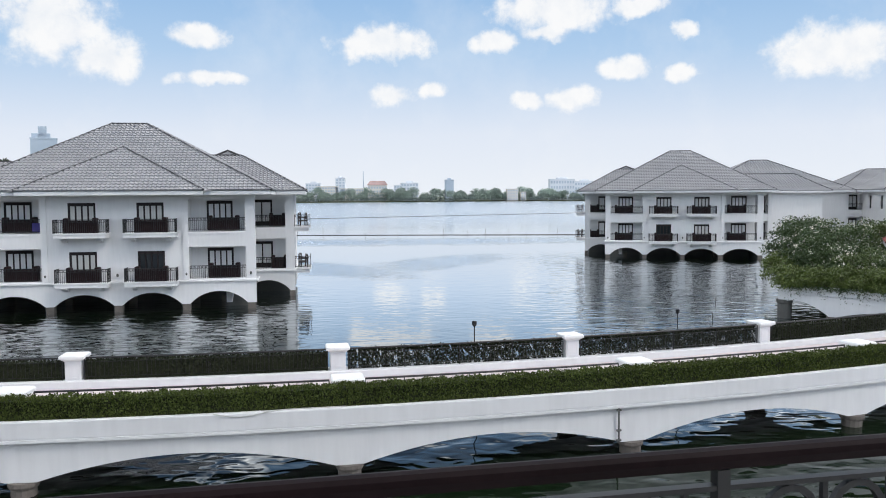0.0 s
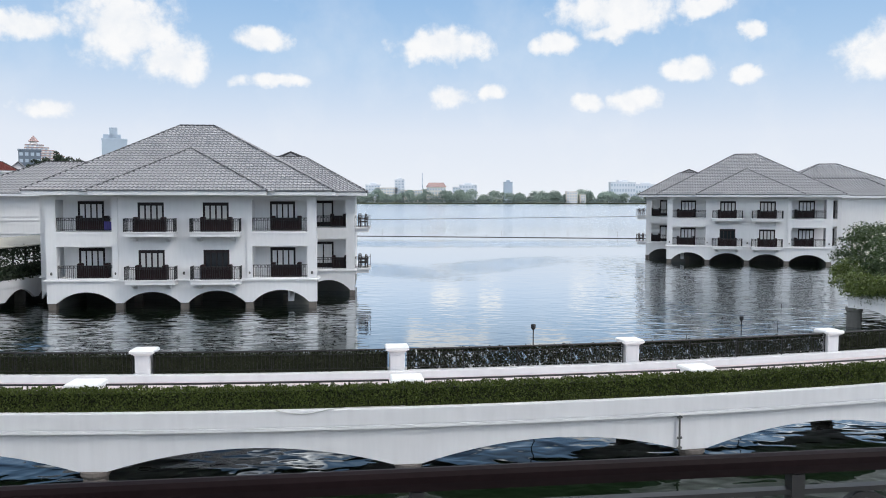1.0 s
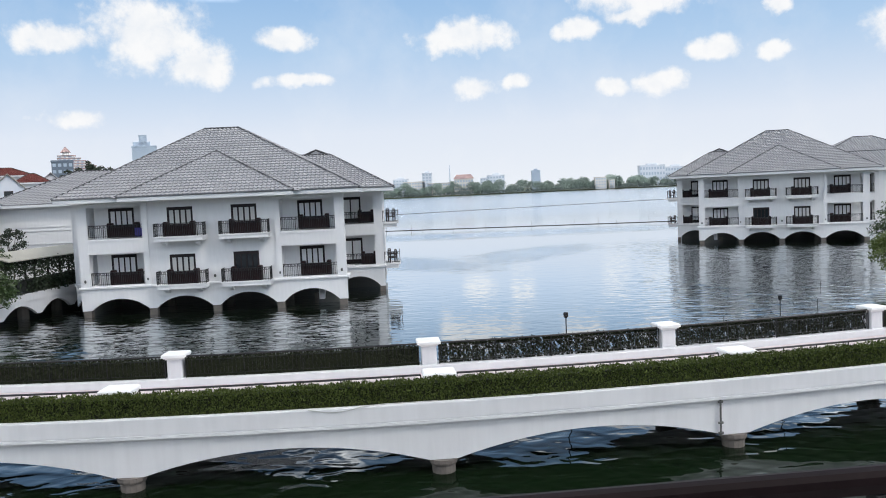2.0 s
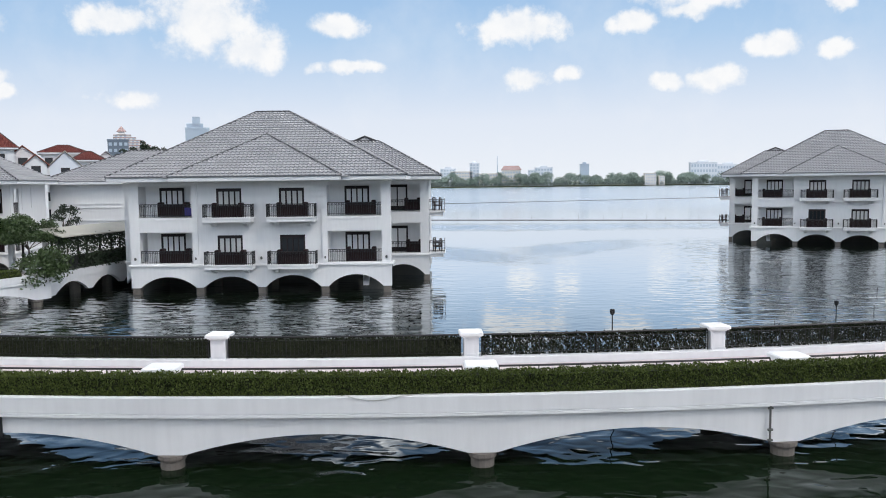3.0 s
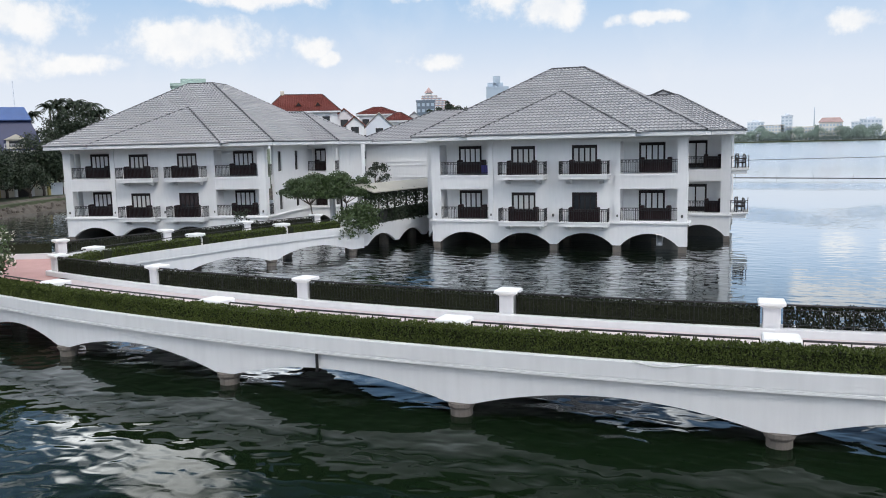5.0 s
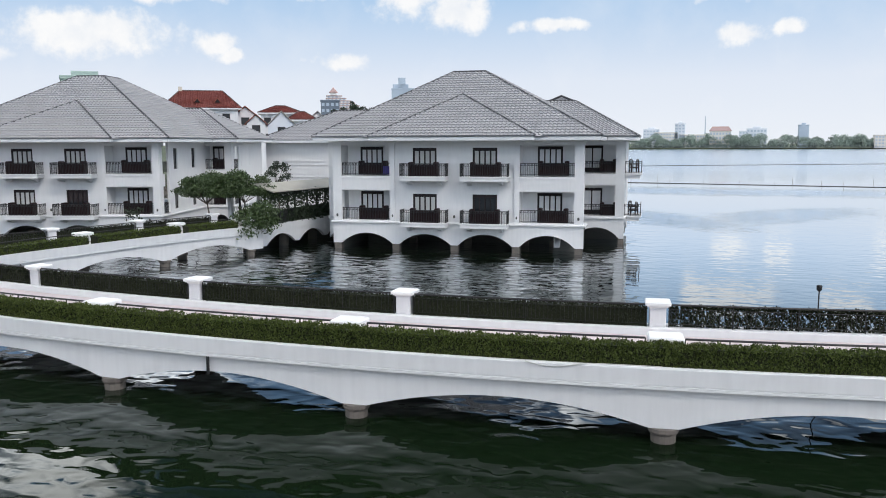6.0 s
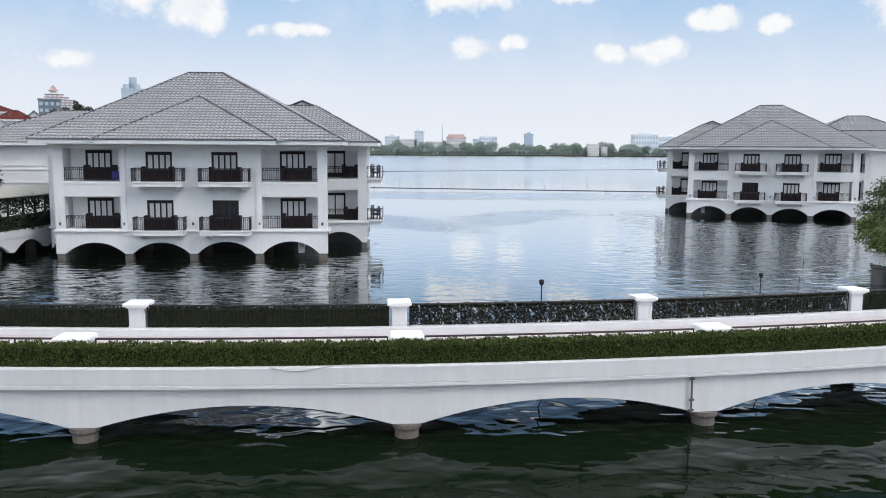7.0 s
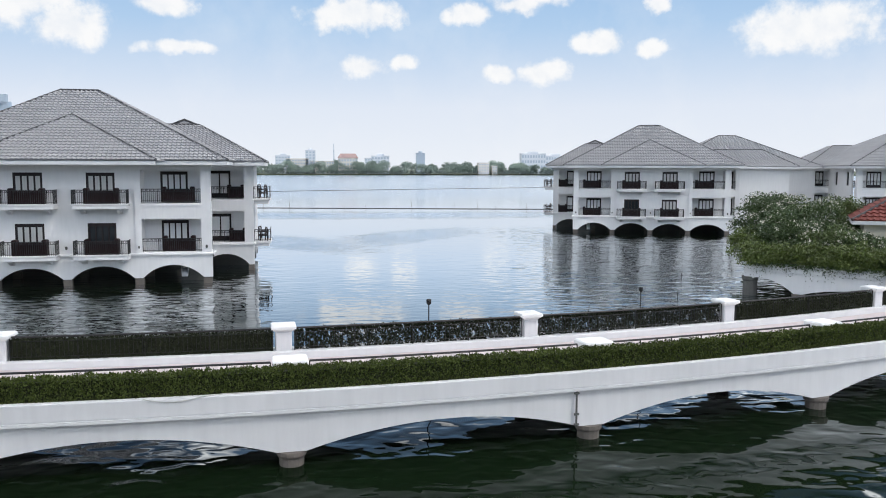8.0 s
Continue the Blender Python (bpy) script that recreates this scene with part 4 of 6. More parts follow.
def along(line):
    """Points, lengths and right-hand normals of a polyline, resampled evenly."""
    pts = [Vector((x, y, 0)) for x, y in line]
    cum = [0.0]
    for a, b in zip(pts, pts[1:]):
        cum.append(cum[-1] + (b - a).length)

    def pos(s, off=0.0, z=0.0):
        s = min(max(s, 0), cum[-1])
        i = max(k for k in range(len(cum) - 1) if cum[k] <= s + 1e-9)
        f = (s - cum[i]) / (cum[i + 1] - cum[i])
        p = pts[i].lerp(pts[i + 1], f)
        d0 = (pts[i + 1] - pts[i]).normalized()
        d1 = (pts[min(i + 2, len(pts) - 1)] - pts[i + 1]).normalized() if i + 2 < len(pts) else d0
        dm = (pts[i] - pts[i - 1]).normalized() if i else d0
        d = ((dm + d0).lerp(d0 + d1, f)).normalized()
        q = p + Vector((d.y, -d.x, 0)) * off
        return Vector((q.x, q.y, z))
    return pos, cum[-1]


SHORE = [(-96, -400), (-95, 30), (-95, 67), (-99, 78), (-103, 90), (-88, 108), (-86, 135), (-140, 300), (-190, 600), (-240, 900), (-190, 1050),
         (0, 1092), (400, 1110), (1000, 1050), (2600, 900), (2600, 4600), (-4600, 4600), (-4600, -400)]
slab("land", SHORE, -3.0, 1.3, LAND, "far grassy lake shore behind the water", "ground")
rng = np.random.default_rng(21)
bank = Shape()
bpos, blen = along(SHORE[1:7])
rows = []
for i in range(int(blen / 0.7)):
    row = []
    for j in range(9):
        f = j / 8
        jit = rng.normal(0, 0.07, 3) if 0 < j < 8 else (0, 0, 0)
        row.append(bpos(i * 0.7, 3.0 - 4.6 * f + jit[0], -0.5 + 2.05 * f ** 0.8 + jit[2]))
    rows.append(row)
bank.rings(rows, closed=False)
for i in range(420):
    p = bpos(rng.uniform(0, blen), rng.uniform(-0.4, 2.3))
    r, z = rng.uniform(0.1, 0.26), rng.uniform(0.2, 1.0)
    bank.lathe(p.x, p.y, [(r * 0.9, z - 0.2), (r, z), (r * 0.7, z + r * 0.5), (r * 0.2, z + r * 0.7)], 6)
tagged(part("stone_bank", bank, EARTH), "rough brown earth and stone bank along the shore", "bank", kind="stuff")

PLATFORM = [(-33.55, 23.95), (-34.3, 22.1), (-46, 6), (-80, 8), (-80, 34), (-60, 35.5), (-50, 34.0), (-43.2, 32.2), (-40.2, 33.3), (-38.0, 33.0), (-34.7, 29.6), (-33.0, 27.6)]
slab("terrace", PLATFORM, 1.3, 1.9, RED_PAVE, "terrace paved in reddish pink stone at the bridge head", "pavement")
for x, y in ((-36, 23.5), (-38, 17), (-42, 12), (-44, 31.0), (-52, 33), (-48, 10), (-35.2, 27)):
    tagged(part("terrace_pier", Shape().lathe(x, y, [(0.35, -2.6), (0.35, 1.3)], 10), PIER), "round concrete pier below the terrace", "pier", "terrace piers")


def smooth_line(line, times=2):
    for _ in range(times):
        out = [line[0]]
        for (ax, ay), (bx, by) in zip(line, line[1:]):
            out += [(ax * 0.75 + bx * 0.25, ay * 0.75 + by * 0.25), (ax * 0.25 + bx * 0.75, ay * 0.25 + by * 0.75)]
        line = out + [line[-1]]
    return line


def sweep_line(sh, pos, s0, s1, profile, step=0.8):
    n = max(2, round((s1 - s0) / step))
    return sh.rings([[pos(s0 + (s1 - s0) * i / n, off, z) for off, z in profile] for i in range(n + 1)])


def line_hedge(name_label, pos, s0, s1, off0, off1, z0, z1, count, size, material, rng, front=1):
    hd = thing("hedge", name_label, "hedge", "bridge hedges")
    # dark core in place of the shade within the leaves
    part("hedge_core", sweep_line(Shape(), pos, s0, s1, [(off0 + 0.06, z0), (off1 - 0.06, z0), (off1 - 0.06, z1 - 0.05), (off0 + 0.06, z1 - 0.05)]), HEDGE_DARK, hd, "solid dark core standing in for shade inside the hedge")
    pts = []
    for _ in range(int(count * (s1 - s0))):
        s, k = rng.uniform(s0, s1), rng.uniform()
        o = rng.uniform(off0, off1) if k > 0.65 else (off1 if k < 0.5 else off0)
        z = z1 + rng.normal(0, 0.03) if k > 0.65 else rng.uniform(z0, z1)
        pts.append(pos(s, o, z))
    lv = part("leaves", leaves(pts, size, rng), material, hd)
    lv["kind"] = "stuff"
    return hd


def line_rail(pos, s0, s1, off, z0, z1, step, bars):
    rail = thing("bridge_railing", "black wrought-iron railing along the bridge", "railing", "bridge railings")
    n = max(3, round((s1 - s0) / 0.6))
    part("top_rail", Shape().tube([pos(s0 + (s1 - s0) * i / n, off, z1) for i in range(n + 1)], 0.028), IRON, rail)
    k = max(2, round((s1 - s0) / step))
    for i in range(k + 1):
        p = pos(s0 + (s1 - s0) * i / k, off)
        part("upright", Shape().box(p.x - 0.016, p.x + 0.016, p.y - 0.016, p.y + 0.016, z0, z1), IRON, rail)
    if bars:
        sh = Shape()
        m = int((s1 - s0) / 0.14)
        for i in range(m):
            p = pos(s0 + (s1 - s0) * (i + 0.5) / m, off)
            sh.box(p.x - 0.008, p.x + 0.008, p.y - 0.008, p.y + 0.008, z0, z1 - 0.02)
        part("balustrade", sh, IRON, rail, "thin vertical iron bars")["kind"] = "stuff"
    return rail


rng = np.random.default_rng(31)
NEAR = smooth_line([(-34.55, 29.9), (-36.0, 32.6), (-35.7, 36), (-35.1, 39), (-34.2, 44), (-32.8, 48.5), (-31.2, 52.5)])
FAR = smooth_line([(-40.0, 33.6), (-38.9, 36.5), (-37.7, 39.4), (-36.3, 45.5), (-35.0, 50), (-33.6, 54.0)])
npos, nlen = along(NEAR)
fpos, flen = along(FAR)
branch = thing("bridge", "white branch footbridge with arches leading to the covered walk", "bridge")
ops = [(0.7, 7.9, 1.0), (8.5, 15.4, 1.0), (16.0, 22.4, 1.0)]
line = []
for u0, u1, crown in ops:
    line += [(u0 + (u1 - u0) * i / 16, 0.4 + (crown - 0.4) * (1 - (i / 8 - 1) ** 2)) for i in range(17)]
line = [(0, 0.4)] + line + [(nlen, 0.4)]
part("spandrel_wall", arch_panel(Shape(), line, 1.5, lambda u, s, z: npos(u, 0.0 if s == 0 else -0.3, z)), BRIDGE_WHITE, branch, "white wall cut by low arches")
part("spandrel_wall", arch_panel(Shape(), [(a * flen / nlen, b) for a, b in line], 1.5, lambda u, s, z: fpos(u, 0.0 if s == 0 else 0.3, z)), BRIDGE_WHITE, branch)
part("planter_wall", sweep_line(Shape(), npos, 0, nlen, [(-0.95, 1.5), (0.12, 1.5), (0.12, 1.595), (0.1, 1.6), (0.1, 1.615), (0.12, 1.62), (0.14, 2.06), (-0.04, 2.06), (-0.04, 1.95), (-0.8, 1.95), (-0.8, 2.02), (-0.95, 2.02)]), BRIDGE_WHITE, branch)
part("kerb_wall", sweep_line(Shape(), fpos, 0, flen, [(-0.3, 1.5), (0.45, 1.5), (0.45, 2.14), (-0.3, 2.14)]), BRIDGE_WHITE, branch)
dk = Shape()
for i in range(24):
    a, b, c, d = npos(nlen * i / 24, -0.95, 1.9), npos(nlen * (i + 1) / 24, -0.95, 1.9), fpos(flen * (i + 1) / 24, 0.45, 1.9), fpos(flen * i / 24, 0.45, 1.9)
    dn = Vector((0, 0, 0.5))
    dk.face(a, b, c, d).face(a - dn, b - dn, c - dn, d - dn)
part("deck", dk, DECK, branch)
for s in (0.35, 8.2, 15.7, 22.6):
    for pf, off in ((npos, -0.25), (fpos, 0.2)):
        p = pf(s, off)
        part("pier", Shape().lathe(p.x, p.y, [(0.33, -2.6), (0.33, 0.22), (0.40, 0.30), (0.40, 0.40)], 12), PIER, branch)
for s in (3.6, 10.4, 17.2):
    p = npos(s, -1.0)
    q = npos(s + 0.5, -1.0)
    copy_thing(PAD_PROTO, pose(p.x, p.y, 0, 0, 0, math.degrees(math.atan2(q.y - p.y, q.x - p.x))))
for s in (0.0, 6.3, 12.4, 18.5):
    p, q = fpos(s, 0.05), fpos(s + 0.5, 0.05)
    copy_thing(POST_PROTO, pose(p.x, p.y, 0, 0, 0, math.degrees(math.atan2(q.y - p.y, q.x - p.x))))
for a, b in ((0.3, 6.0), (6.6, 12.1), (12.7, 18.2)):
    line_rail(fpos, a, b, 0.2, 2.14, 2.83, 1.9, True)
    line_hedge("dark clipped hedge behind the bridge railing", fpos, a, b, -0.15, 0.1, 2.14, 2.7, 150, 0.06, HEDGE_DARK, rng)
for a, b in ((0.4, 3.3), (3.9, 10.1), (10.7, 16.9), (17.5, 21.5)):
    line_hedge("clipped green box hedge in the bridge planter", npos, a, b, -0.75, -0.02, 1.95, 2.5, 330, 0.06, HEDGE, rng)
    line_rail(npos, a, b, -1.1, 1.9, 2.6, 1.25, False)
# curved parapet of the terrace
TERR = smooth_line([(-40.0, 33.6), (-41.5, 32.6), (-43.3, 32.1), (-46, 32.6), (-50, 33.8)])
tpos, tlen = along(TERR)
low = thing("terrace_parapet", "low curved white parapet with a dark hedge on the terrace", "wall")
part("kerb_wall", sweep_line(Shape(), tpos, 0.4, tlen, [(-0.35, 1.3), (0.35, 1.3), (0.35, 2.2), (-0.35, 2.2)]), BRIDGE_WHITE, low)
line_hedge("dark clipped hedge behind the railing", tpos, 0.5, tlen, -0.2, 0.1, 2.2, 2.8, 160, 0.06, HEDGE_DARK, rng)
line_rail(tpos, 0.4, tlen, 0.25, 2.2, 2.86, 1.8, True)
p = tpos(3.8)
copy_thing(POST_PROTO, pose(p.x, p.y, 0, 0, 0, 10))
# outer wall of the terrace
SIDE = [(-33.5, 24.1), (-34.35, 22.0), (-46.0, 5.8)]
wpos, wlen = along(SIDE)
wall = thing("terrace_wall", "white painted retaining wall with a scored line below the terrace", "wall")
part("fascia", sweep_line(Shape(), wpos, 0.05, wlen, [(-0.3, 1.5), (-0.1, 1.5), (-0.1, 1.595), (-0.12, 1.6), (-0.12, 1.615), (-0.1, 1.62), (-0.08, 2.06), (-0.3, 2.06)], 1.0), BRIDGE_WHITE, wall)
line_hedge("clipped green hedge on the terrace edge", wpos, 0.3, wlen, -1.1, -0.4, 1.9, 2.5, 350, 0.06, HEDGE, rng)
part("lower_wall", sweep_line(Shape(), wpos, 0.05, wlen, [(-0.4, 1.0), (-0.2, 1.0), (-0.2, 1.5), (-0.4, 1.5)], 1.0), BRIDGE_WHITE, wall)


# ---- plants ----
def crown_points(centres, radii, count, rng, squash=0.8):
    out = []
    for c, r in zip(centres, radii):
        n = max(8, int(count * r * r))
        d = rng.normal(size=(n, 3))
        d /= np.linalg.norm(d, axis=1)[:, None]
        d[:, 2] = np.where(d[:, 2] < -0.35, -d[:, 2], d[:, 2])
        rad = r * rng.uniform(0.45, 1.08, n)[:, None]
        p = d * rad
        p[:, 2] *= squash
        out.append(p + np.asarray(c))
    return np.concatenate(out)


def tree(name, label, x, y, z, height, spread, rng, material=None, clumps=14, leaf=0.16, dens=90, trunk_r=0.14, bare=0.4, flowers=0, squash=0.75, category="tree", group=""):
    material = material or LEAF
    t = thing(name, label, category, group)
    tr = Shape()
    top = Vector((x + rng.uniform(-0.2, 0.2), y, z + height * bare))
    tr.tube([(x, y, z - 0.3), (x + 0.08, y, z + height * bare * 0.5), top], trunk_r, trunk_r * 0.65, 7)
    cs, rs = [], []
    for i in range(clumps):
        a, rr = rng.uniform(0, 2 * math.pi), spread * math.sqrt(rng.uniform(0.02, 1)) * 0.78
        h = z + height * (bare + (1 - bare) * rng.uniform(0.12, 0.88) * (1 - 0.45 * (rr / spread) ** 2))
        c = Vector((x + rr * math.cos(a), y + rr * math.sin(a), h))
        cs.append(tuple(c))
        rs.append(spread * rng.uniform(0.24, 0.42) * (1.0 if clumps < 50 else 0.8))
        if i < 9:
            tr.tube([top - Vector((0, 0, height * 0.06)), top.lerp(c, 0.5) + Vector((0, 0, 0.1)), c], trunk_r * 0.5, trunk_r * 0.14, 5)
    part("trunk", tr, BARK, t, "grey-brown trunk with spreading limbs")
    pts = crown_points(cs, rs, dens, rng, squash)
    part("crown", leaves(pts, leaf, rng), material, t)["kind"] = "stuff"
    if flowers:
        pick = pts[rng.choice(len(pts), flowers * 4)]
        mid = np.array([x, y, z + height * (bare + 0.3 * (1 - bare))])
        out = pick - mid
        far_ = np.linalg.norm(out, axis=1)
        pick = pick[np.argsort(-far_)[:flowers]]
        out = pick - mid
        pick = pick + out / np.linalg.norm(out, axis=1)[:, None] * 0.12
        pts2 = np.repeat(pick, 5, 0) + rng.normal(0, 0.07, (flowers * 5, 3))
        part("blossom", leaves(pts2, 0.052, rng), PETAL, t, "small white blossoms")["kind"] = "stuff"
    return t


rng = np.random.default_rng(51)
# terrace: flowering frangipani and a taller tree behind
tree("frangipani", "rounded frangipani bush with white blossoms over the bridge head", -36.6, 25.0, 1.7, 3.7, 2.7, rng, LEAF, 40, 0.10, 320, 0.12, 0.06, 260, 0.8, "bush")
tree("frangipani", "frangipani bush with white blossoms on the terrace", -41.0, 25.3, 1.9, 4.3, 3.2, rng, LEAF, 30, 0.13, 180, 0.14, 0.15, 90, 0.8, "bush")
tree("tree", "leafy mid-green tree on the terrace", -56.5, 36.5, 1.5, 8.2, 3.9, rng, LEAF_MID, 44, 0.13, 220, 0.22, 0.3)
tree("tree", "leafy mid-green tree on the terrace", -62, 30.0, 1.9, 7.0, 4.6, rng, LEAF, 22, 0.22, 60, 0.22, 0.3)
# covered walk: two flat-topped trees and trailing shrubs
tree("tree", "small flat-topped tree beside the covered walk", -36.1, 53.0, 1.9, 3.9, 2.5, rng, LEAF, 60, 0.08, 480, 0.07, 0.46, 0, 0.55)
tree("tree", "small flat-topped tree beside the covered walk", -33.7, 54.2, 1.9, 4.05, 2.5, rng, LEAF, 60, 0.08, 480, 0.07, 0.46, 0, 0.55)
tree("shrub", "leafy shrub between the white villas", -38.6, 67.5, 2.0, 4.8, 1.3, rng, LEAF_DARK, 22, 0.1, 300, 0.07, 0.3, 0, 0.9, "bush")
tree("shrub", "trailing shrub hanging over the end of the bridge wall", -31.9, 52.4, 0.9, 2.9, 2.0, rng, LEAF, 26, 0.11, 260, 0.08, 0.1, 0, 0.9, "bush")
tree("shrub", "dark shrub at the foot of the villa", -40.5, 50.5, 1.2, 2.2, 1.2, rng, LEAF_DARK, 10, 0.12, 130, 0.08, 0.1, 0, 0.9, "bush")

# ---- covered walk and rear buildings ----
for x, y in ((-35.6, 55.2), (-33.9, 56.6)):
    tagged(part("garden_column", Shape().soft(x - 0.17, x + 0.17, y - 0.17, y + 0.17, 1.9, 4.2, 0.02), PLASTER), "slim white column among the trees by the walk", "column", "garden columns")
WK = [(-31.6, 53.0), (-30.9, 60), (-30.3, 74)]
kpos, klen = along(WK)
walkway = thing("covered_walk", "covered walkway with a beige sheet roof and climbing plants", "walkway")
part("deck", sweep_line(Shape(), kpos, 0, klen, [(-3.2, 1.45), (0.1, 1.45), (0.1, 2.0), (-3.2, 2.0)]), BRIDGE_WHITE, walkway)
part("roof", sweep_line(Shape(), kpos, 1.0, klen, [(-3.4, 4.72), (-1.5, 4.95), (0.4, 4.42), (0.4, 4.34), (-1.5, 4.85), (-3.4, 4.62)]), SHEET, walkway, "beige sheet roof")
for i in range(7):
    for off in (-2.9, -0.1):
        p = kpos(1.3 + i * 3.1, off)
        part("post", Shape().box(p.x - 0.06, p.x + 0.06, p.y - 0.06, p.y + 0.06, 2.0, 4.5), DARKWOOD, walkway)
# added wall, darkens the space and water beneath the walk
part("walk_block_wall", sweep_line(Shape(), kpos, 2.2, klen, [(-3.1, -2.6), (-2.8, -2.6), (-2.8, 1.45), (-3.1, 1.45)]), SOFFIT, walkway, "added dark wall that blocks light below the walk")
gl = [(0.0, 0.45)]
for i in range(5):
    gl += [(0.5 + 4.2 * i + 3.7 * j / 12, 0.45 + 0.75 * (1 - (j / 6 - 1) ** 2)) for j in range(13)]
part("spandrel_wall", arch_panel(Shape(), gl, 1.44, lambda u, s, z: kpos(u, 0.05 if s == 0 else -0.2, z)), BRIDGE_WHITE, walkway)
part("trellis", Shape().box(-31.3, -31.24, 55, 74, 2.0, 3.0), IRON, walkway, "dark trellis panel")
for i in range(5):
    p = kpos(0.6 + i * 4.2, -1.5)
    part("pier", Shape().lathe(p.x, p.y, [(0.4, -2.6), (0.4, 1.45)], 10), PIER, walkway)
pts = [kpos(rng.uniform(1, klen), rng.normal(-0.05, 0.12), 4.45 - abs(rng.normal(0, 0.75))) for _ in range(5600)] + [kpos(rng.uniform(0.5, klen), rng.uniform(-0.2, 0.15), rng.uniform(1.9, 3.0)) for _ in range(4200)]
tagged(part("climbing_plant", leaves(pts, 0.11, rng), LEAF_DARK), "dark climbing plants hanging on the covered walk", "plant", kind="stuff")


def block(name, label, x, y, ang, wide, deep, eave, ridge, wall_mat, roof_mat, overhang=0.9, ridge_len=None, windows=0, storeys=2, base=-2.5, category="building", group=""):
    """A plain block with a hip roof; its front is at local y = 0."""
    b = thing(name, label, category, group)
    part("wall", Shape().box(0, wide, 0, deep, base, eave), wall_mat, b)
    part("eave", Shape().soft(-overhang, wide + overhang, -overhang, deep + overhang, eave, eave + 0.25, 0.03), FASCIA, b)
    rl = max(0.6, wide - deep) if ridge_len is None else ridge_len
    c = [(-overhang, -overhang, eave + 0.26), (wide + overhang, -overhang, eave + 0.26), (wide + overhang, deep + overhang, eave + 0.26), (-overhang, deep + overhang, eave + 0.26)]
    r1, r2 = (wide / 2 - rl / 2, deep / 2, ridge), (wide / 2 + rl / 2, deep / 2, ridge)
    rf = Shape()
    tiled(rf, c[0], c[1], r2, r1, 0.4, 0.4)
    tiled(rf, c[1], c[2], r2, r2, 0.4, 0.4)
    tiled(rf, c[2], c[3], r1, r2, 0.4, 0.4)
    tiled(rf, c[3], c[0], r1, r1, 0.4, 0.4)
    roof = part("roof", rf, roof_mat, b)
    roof["kind"] = "stuff"
    rd = Shape()
    for p, q in ((c[0], r1), (c[3], r1), (c[1], r2), (c[2], r2), (r1, r2)):
        ridge_line(rd, p, q, 0.1)
    part("ridge", rd, RIDGE, roof)
    for s in range(storeys if windows else 0):
        for i in range(windows):
            u = wide * (i + 0.5) / windows
            z = eave - 3.1 * (storeys - s) + 0.8
            w = part("window", Shape().box(u - 0.65, u - 0.55, -0.06, 0.02, z, z + 1.6).box(u + 0.55, u + 0.65, -0.06, 0.02, z, z + 1.6).box(u - 0.55, u + 0.55, -0.06, 0.02, z, z + 0.1).box(u - 0.55, u + 0.55, -0.06, 0.02, z + 1.5, z + 1.6).box(u - 0.04, u + 0.04, -0.05, 0.02, z + 0.1, z + 1.5), DARKWOOD, b)
            part("pane", Shape().box(u - 0.55, u + 0.55, -0.03, 0.0, z + 0.1, z + 1.5), GLASS, w)
    b.matrix_basis = pose(x, y, 0, 0, 0, ang)
    return b


block("villa", "plain white rear villa with a grey hip roof", -47, 79.5, 12, 22, 13, 8.0, 11.6, PLASTER, TILE)
block("villa", "white rear villa with a tall grey hip roof", -43, 85, 5, 18, 16, 8.05, 13.2, PLASTER, TILE, ridge_len=2.5)
trim = thing("wall_panel", "white moulded panel strips on the rear villa", "trim")
for z in (4.3, 5.6, 6.0):
    part("moulding", Shape().box(2, 20, -0.08, -0.003, z, z + 0.09), PLASTER, trim)
trim.matrix_basis = pose(-47, 79.5, 0, 0, 0, 12)
block("villa", "plain white wing joining two waterside villas", 46.3, 108.5, -4, 13, 9, 8.0, 10.6, PLASTER, TILE, ridge_len=9)
block("villa", "white rear villa with a tall grey hip roof", 45, 115, -12, 20, 17, 8.05, 12.9, PLASTER, TILE, ridge_len=2.5)
place(villa("white villa behind the flowering shrubs, partly hidden", True, (7.2, 9.6, 6.2, 13.6), (8.6, 3.0, 11.5), 10.5, 0.0, False), 64.5, 100.5, -13)

# ---- garden islet with its own bridge wall ----
ISLET = [(25.6, 51.0), (30.6, 45.2), (35.5, 41.0), (60, 36), (75, 60), (62, 92), (50, 92), (42, 70), (31, 63)]
slab("garden", ISLET, 1.3, 2.0, LAND, "planted garden terrace beside the bridge", "ground")
for x, y in ((26.6, 52.5), (34.5, 62), (33, 55), (40, 50), (45, 75)):
    tagged(part("garden_pier", Shape().lathe(x, y, [(0.35, -2.6), (0.35, 1.3)], 10), PIER), "dark round pier below the garden", "pier", "garden piers")
gpos, glen = along([(24.9, 50.2), (30.4, 44.7), (37, 39.5), (41, 37)])
gw = thing("garden_wall", "white arched wall below the garden planting", "wall")
gl = [(0.0, 1.0)] + [(0.3 + 2.7 * i / 16, 0.35 + 0.85 * (1 - (abs(i - 3.5) / (12.5 if i > 3.5 else 7)) ** 2)) for i in range(17)] + [(3.5, 0.35)] + [(3.5 + 5 * i / 16, 0.35 + 0.4 * (1 - (i / 8 - 1) ** 2)) for i in range(17)] + [(9.0, 0.35)]
gl += [(9.0 + 6 * i / 16, 0.35 + 0.6 * (1 - (i / 8 - 1) ** 2)) for i in range(17)] + [(glen, 0.35)]
part("spandrel_wall", arch_panel(Shape(), gl, 1.6, lambda u, s, z: gpos(u, 0.0 if s == 0 else -0.3, z)), BRIDGE_WHITE, gw)
part("fascia", sweep_line(Shape(), gpos, 0, glen, [(-0.5, 1.6), (0.1, 1.6), (0.1, 2.1), (-0.5, 2.1)]), BRIDGE_WHITE, gw)
p = gpos(0.25, -0.4)
